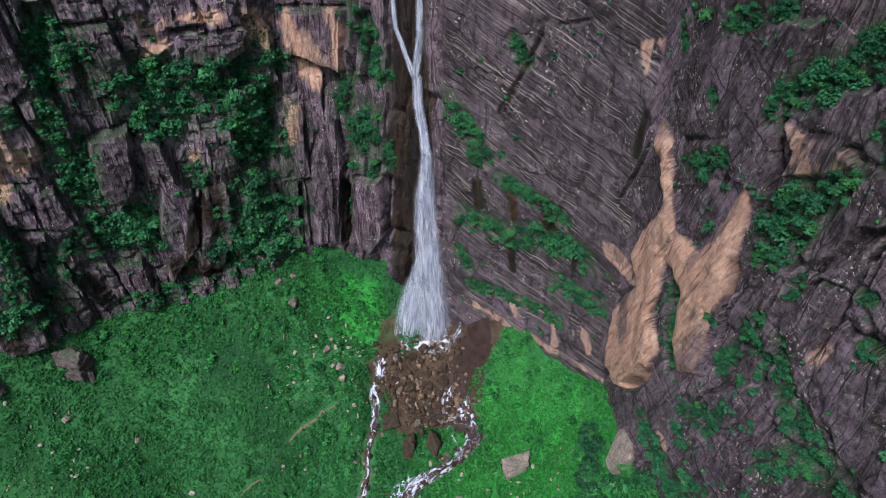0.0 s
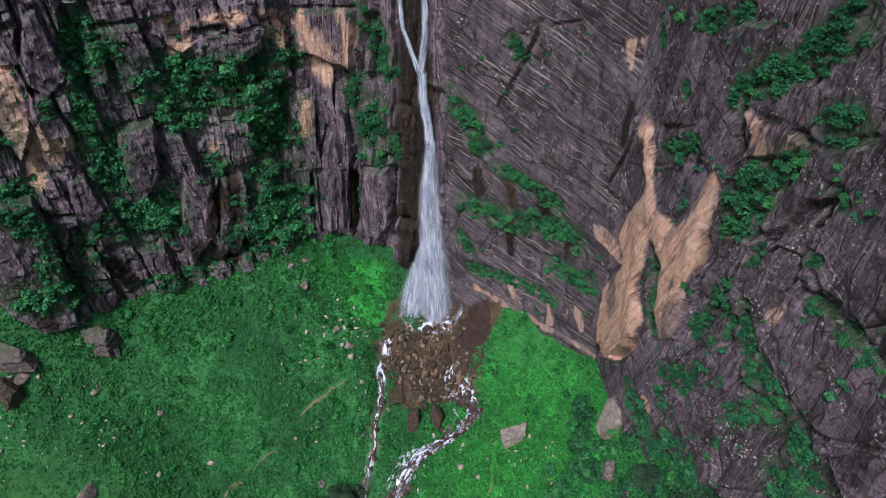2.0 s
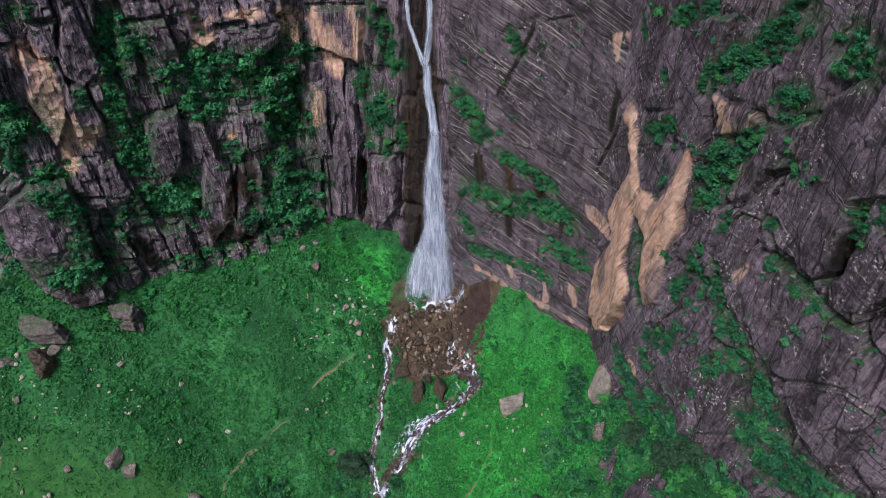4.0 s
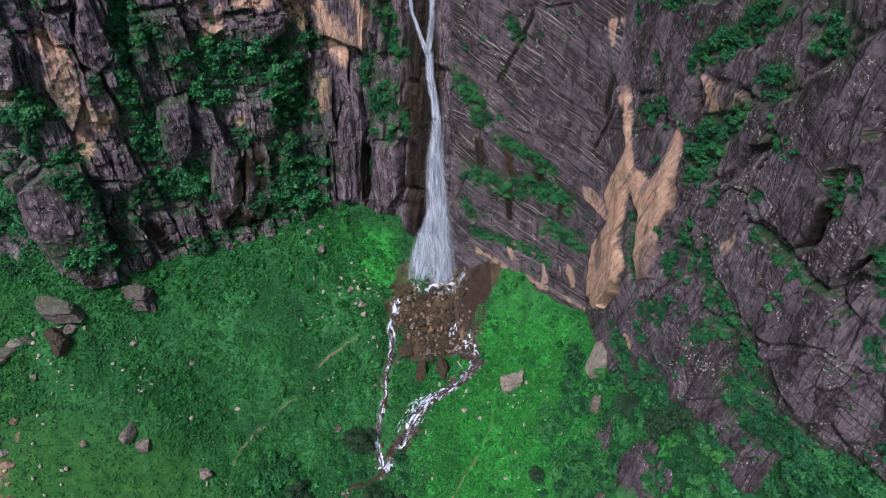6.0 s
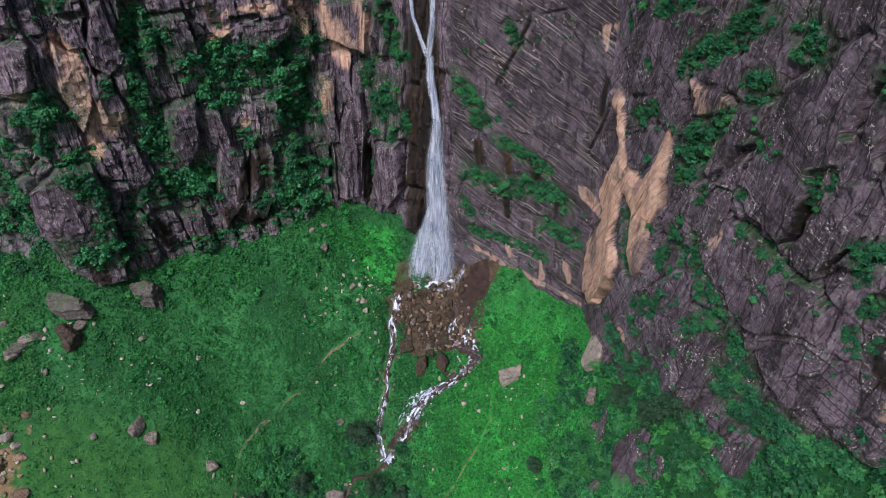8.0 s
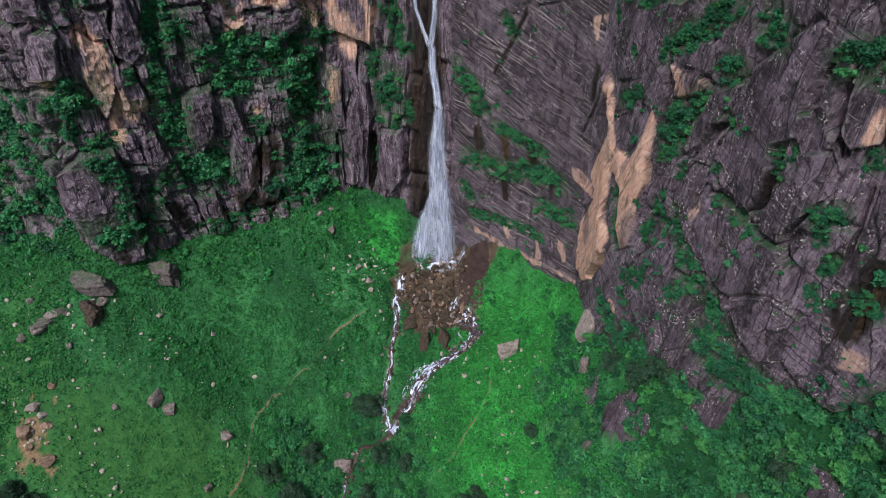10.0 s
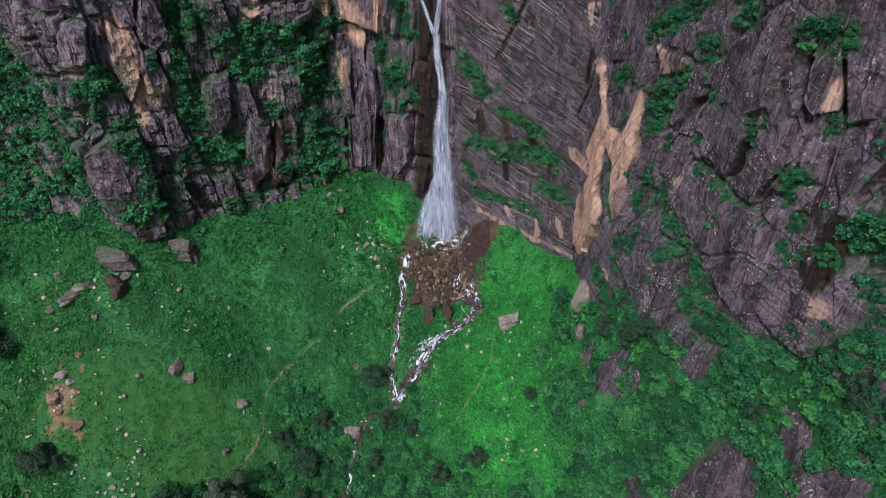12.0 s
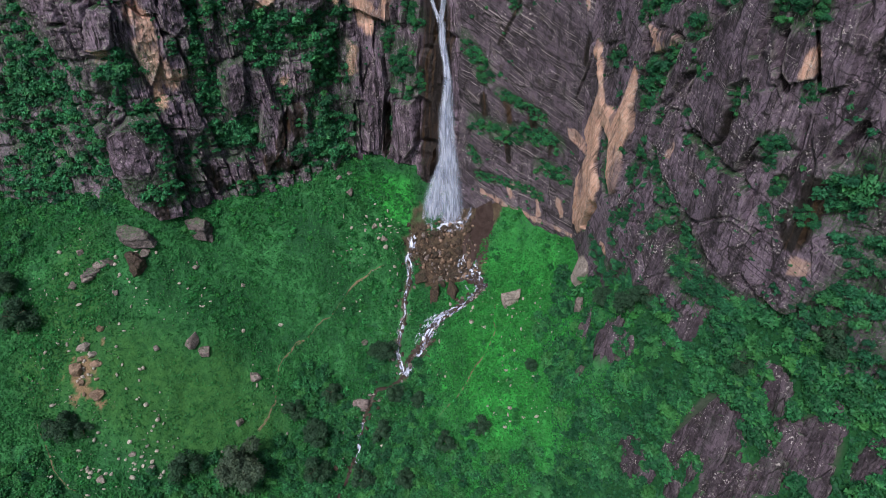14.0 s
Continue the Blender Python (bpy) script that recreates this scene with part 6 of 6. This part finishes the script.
# ledges of bare rock on the lower slope
def outcrop(x, y, la, lb, turn, rise, seed):
    n = int(max(la, lb) * 2.6 / 0.17)
    u, v = np.meshgrid(np.linspace(-1.3, 1.3, n), np.linspace(-1.3, 1.3, n))
    ca, sa = math.cos(turn), math.sin(turn)
    px, py = x + u * la * ca - v * lb * sa, y + u * la * sa + v * lb * ca
    edge = 1.0 - np.hypot(u, v) + 1.0 * fbm(px * 0.5, py * 0.5, seed=seed) + 0.6 * fbm(px * 1.5, py * 1.5, seed=seed + 1)
    lev, rim = cells(px * 0.42 + py * 0.25, py * 0.75 - px * 0.4, seed, 2.4)
    lev2, rim2 = cells(px * 1.3 + py * 0.7, py * 2.2 - px * 1.2, seed + 3, 2.4)
    h = rise * ramp(edge, 0.02, 0.22) * (0.8 + 0.28 * lev) + 0.06 * lev2 - 0.3 * (1 - ramp(rim, 0, 0.06)) + 0.15 * fbm(px * 1.5, py * 1.5, seed=seed + 4)
    z = ground_base(px, py) + hummocks(px, py) * 0.6 + np.where(edge > 0, h, -1.2 * ramp(-edge, 0, 0.25) + h * (1 - ramp(-edge, 0, 0.25)))
    me = mesh_of("rock_ledge", np.stack([px, py, z], -1).reshape(-1, 3), grid_faces(n, n), rock_ledge)
    give_uv(me, np.stack([px, py], -1).reshape(-1, 2))
    for key in ("tan", "green", "wet"):
        give(me, key, 0.25 * ramp(fbm(px * 0.4, py * 0.4, seed=seed + 6), 0.1, 0.4) if key == "green" else np.zeros(px.size))
    return tagged(new("rock_ledge", me), "bare dark rock ledge breaking through the bushes", "rock", "rock ledges")


for i, row in enumerate(((27.1, 13.1, 4.3, 1.8, -0.89, 1.2), (28.8, 7.8, 4.8, 1.6, -0.8, 1.2), (34.1, 5.6, 3.5, 1.8, -0.94, 1.3), (37.7, 2.5, 2.0, 1.0, -0.9, 1.2), (32.6, 11.1, 2.6, 0.8, -1.24, 1.3),
                         (19.6, 30.2, 3.8, 0.9, -1.0, 2.0), (26.7, 23.0, 1.9, 1.2, -1.1, 1.4), (21.5, 17.9, 3.6, 0.8, -1.31, 1.2), (24.0, 11.3, 1.3, 0.7, -1.18, 1.2), (18.6, 37.6, 0.8, 2.4, -0.15, 1.7))):
    outcrop(*row, 500 + 20 * i)

# rubble at the foot of the falls
rubble = tagged(new("rubble_pile"), "heap of wet brown rubble at the foot of the waterfall", "rubble")
for i in range(260):
    a, r = rng.uniform(0, 6.28), math.sqrt(rng.uniform(0, 1))
    x, y = -2.8 + 6.0 * r * math.cos(a), 70.2 + 5.2 * r * math.sin(a)
    size = rng.choice((0.25, 0.36, 0.5, 0.72, 1.0), p=(0.26, 0.3, 0.24, 0.14, 0.06)) * rng.uniform(0.8, 1.2)
    ob = part("stone", PEBBLES[("wet", "grey", "tan")[int(rng.choice(3, p=(0.62, 0.16, 0.22)))]][rng.integers(5)], rubble)
    ob.matrix_world = Matrix.LocRotScale((x, y, float(ground_at(x, y)) + size * 0.35), Euler(rng.uniform(0, 6.28, 3)), (size * 1.2, size * rng.uniform(0.7, 1.1), size * 0.9))


# ---- shallow water ----
def shallow(name, line, half, label):
    line = np.array(line, float)
    d = np.concatenate([[0], np.cumsum(np.hypot(*np.diff(line, axis=0).T))])
    q = np.arange(0, d[-1], 0.4)
    x, y = np.interp(q, d, line[:, 0]), np.interp(q, d, line[:, 1])
    tx, ty = np.gradient(x), np.gradient(y)
    ln = np.hypot(tx, ty)
    w = half * (1 + 0.5 * fbm(q * 0.45, q * 0 + 5, seed=321))
    cols = []
    for side in np.linspace(-1, 1, 6):
        px, py = x - ty / ln * w * side, y + tx / ln * w * side
        cols.append(np.stack([px, py, ground_at(px, py) + 0.10 - 0.14 * side * side], -1))
    return tagged(new(name, mesh_of(name, np.concatenate(cols), grid_faces(6, len(q)), pool_mat, True)), label, "stream", kind="structure")


shallow("water_bed_east", STREAM_RIGHT, 1.75, "dark shallow water between stones")
shallow("water_bed_west", STREAM_LEFT, 0.4, "dark shallow water in a narrow bed")
shallow("water_bed_low", STREAM_LOW, 0.4, "dark water in a wooded ravine")
ring, rad = np.meshgrid(np.linspace(0, 2 * math.pi, 49), np.linspace(0.02, 1, 14))
reach = rad * (1 + 0.25 * fbm(np.cos(ring) * 1.5, np.sin(ring) * 1.5, seed=331))
px, py = 3.8 + 3.3 * reach * np.cos(ring), 70.8 + 3.0 * reach * np.sin(ring)
pz = ground_at(px, py) * 0.6 + 0.4 * ground_base(px, py) + 0.12 - 0.25 * rad ** 4
tagged(new("water_pool", mesh_of("water_pool", np.stack([px, py, pz], -1).reshape(-1, 3), grid_faces(14, 49), pool_mat, True)),
       "flat brown sheet of shallow water and wet silt", "pool", kind="structure")

# stones along the streams
for line, count in ((STREAM_RIGHT, 90), (STREAM_LEFT, 60), (STREAM_LOW[:9], 40)):
    line = np.array(line)
    for _ in range(count):
        k = rng.uniform(0, len(line) - 1.001)
        p = line[int(k)] + (line[int(k) + 1] - line[int(k)]) * (k % 1) + rng.normal(0, 1.0, 2)
        size = rng.uniform(0.18, 0.6)
        boulder("wet" if rng.uniform() < 0.7 else "grey", p[0], p[1], size, size * 0.8, "wet brown stone beside the rushing stream", "stones along the streams", "stone", 0.3, 1.0)

# ---- scattered stones in the grass ----
def scattered_stones(name, count, seed, label, mat, fan=False):
    rng = np.random.default_rng(seed)
    bm = bmesh.new()
    bmesh.ops.create_icosphere(bm, subdivisions=1, radius=1.0)
    ball = np.array([v.co[:] for v in bm.verts])
    f = np.array([[v.index for v in fc.verts] for fc in bm.faces])
    bm.free()
    x, y = rng.uniform(-86, 18, count * 3), rng.uniform(20, 80, count * 3)
    keep = fbm(x * 0.09, y * 0.09, seed=341) + 0.9 * np.exp(-((x + 55) / 7) ** 2 - ((y - 33.5) / 4) ** 2) + 0.5 * np.exp(-((x + 66) / 7) ** 2 - ((y - 52) / 7) ** 2) + 0.35 * np.exp(-((x + 16) / 8) ** 2 - ((y - 70) / 8) ** 2) > 0.13
    if fan:
        a, r = rng.uniform(0, 6.28, count), np.sqrt(rng.uniform(0, 1, count))
        x, y = -1.6 + 8.2 * r * np.cos(a), 70.4 + 5.6 * r * np.sin(a)
        keep = (np.hypot((x - 4.2) / 3.4, (y - 70.8) / 2.7) > 1) | (rng.uniform(0, 1, count) < 0.12)
    x, y = x[keep][:count], y[keep][:count]
    z = ground_at(x, y) - (0.15 if fan else 0)
    verts, faces = [], []
    for i in range(len(x)):
        r = 0.08 + 0.3 * rng.uniform() ** 4
        p = ball * rng.uniform(0.3, 1.7, 3) * r * (1 + rng.uniform(-0.35, 0.35, (len(ball), 1)))
        verts.append(p + (x[i], y[i], z[i] + 0.14 + r * 0.4))
        faces.append(f + i * len(ball))
    return tagged(new(name, mesh_of(name, np.concatenate(verts), np.concatenate(faces), mat)), label, "stones", kind="stuff")


scattered_stones("stones", 1100, 351, "small pale stones scattered through the grass", rock_white)
scattered_stones("gravel", 900, 352, "wet dark gravel and broken stones below the falls", rock_wet, True)
scattered_stones("gravel", 260, 353, "tan broken stones on the wet fan below the falls", rock_tan, True)


# ---- footpaths ----
path_mat, path_nt, path_bsdf = material("trodden_earth")
tn = Nodes(path_nt)
path_at = path_nt.nodes.new("ShaderNodeNewGeometry").outputs["Position"]
tn.link(tn.ramp(tn.noise(path_at, 2.5, 6, 0.7), (0.35, (0.08, 0.080, 0.038)), (0.65, (0.19, 0.15, 0.095))), path_bsdf.inputs["Base Color"])
path_bsdf.inputs["Roughness"].default_value = 0.95
for k, line in enumerate(TRAILS):
    line = np.array(line, float)
    d = np.concatenate([[0], np.cumsum(np.hypot(*np.diff(line, axis=0).T))])
    q = np.arange(0, d[-1], 0.25)
    x = np.interp(q, d, line[:, 0]) + 1.1 * fbm(q * 0.16, q * 0, seed=361 + k)
    y = np.interp(q, d, line[:, 1]) + 0.8 * fbm(q * 0.16, q * 0 + 7, seed=361 + k)
    tx, ty = np.gradient(x), np.gradient(y)
    ln = np.hypot(tx, ty)
    w = np.clip(0.10 + 0.2 * fbm(q * 0.5, q * 0 + 3, seed=371 + k), 0.02, 0.28)
    cols = []
    for side in (-1, 0, 1):
        px, py = x - ty / ln * w * side, y + tx / ln * w * side
        cols.append(np.stack([px, py, ground_at(px, py) + 0.07 - 0.05 * abs(side)], -1))
    tagged(new("footpath", mesh_of("footpath", np.concatenate(cols), grid_faces(3, len(q)), path_mat, True)), "narrow trodden earth footpath through the meadow", "footpath", kind="structure")
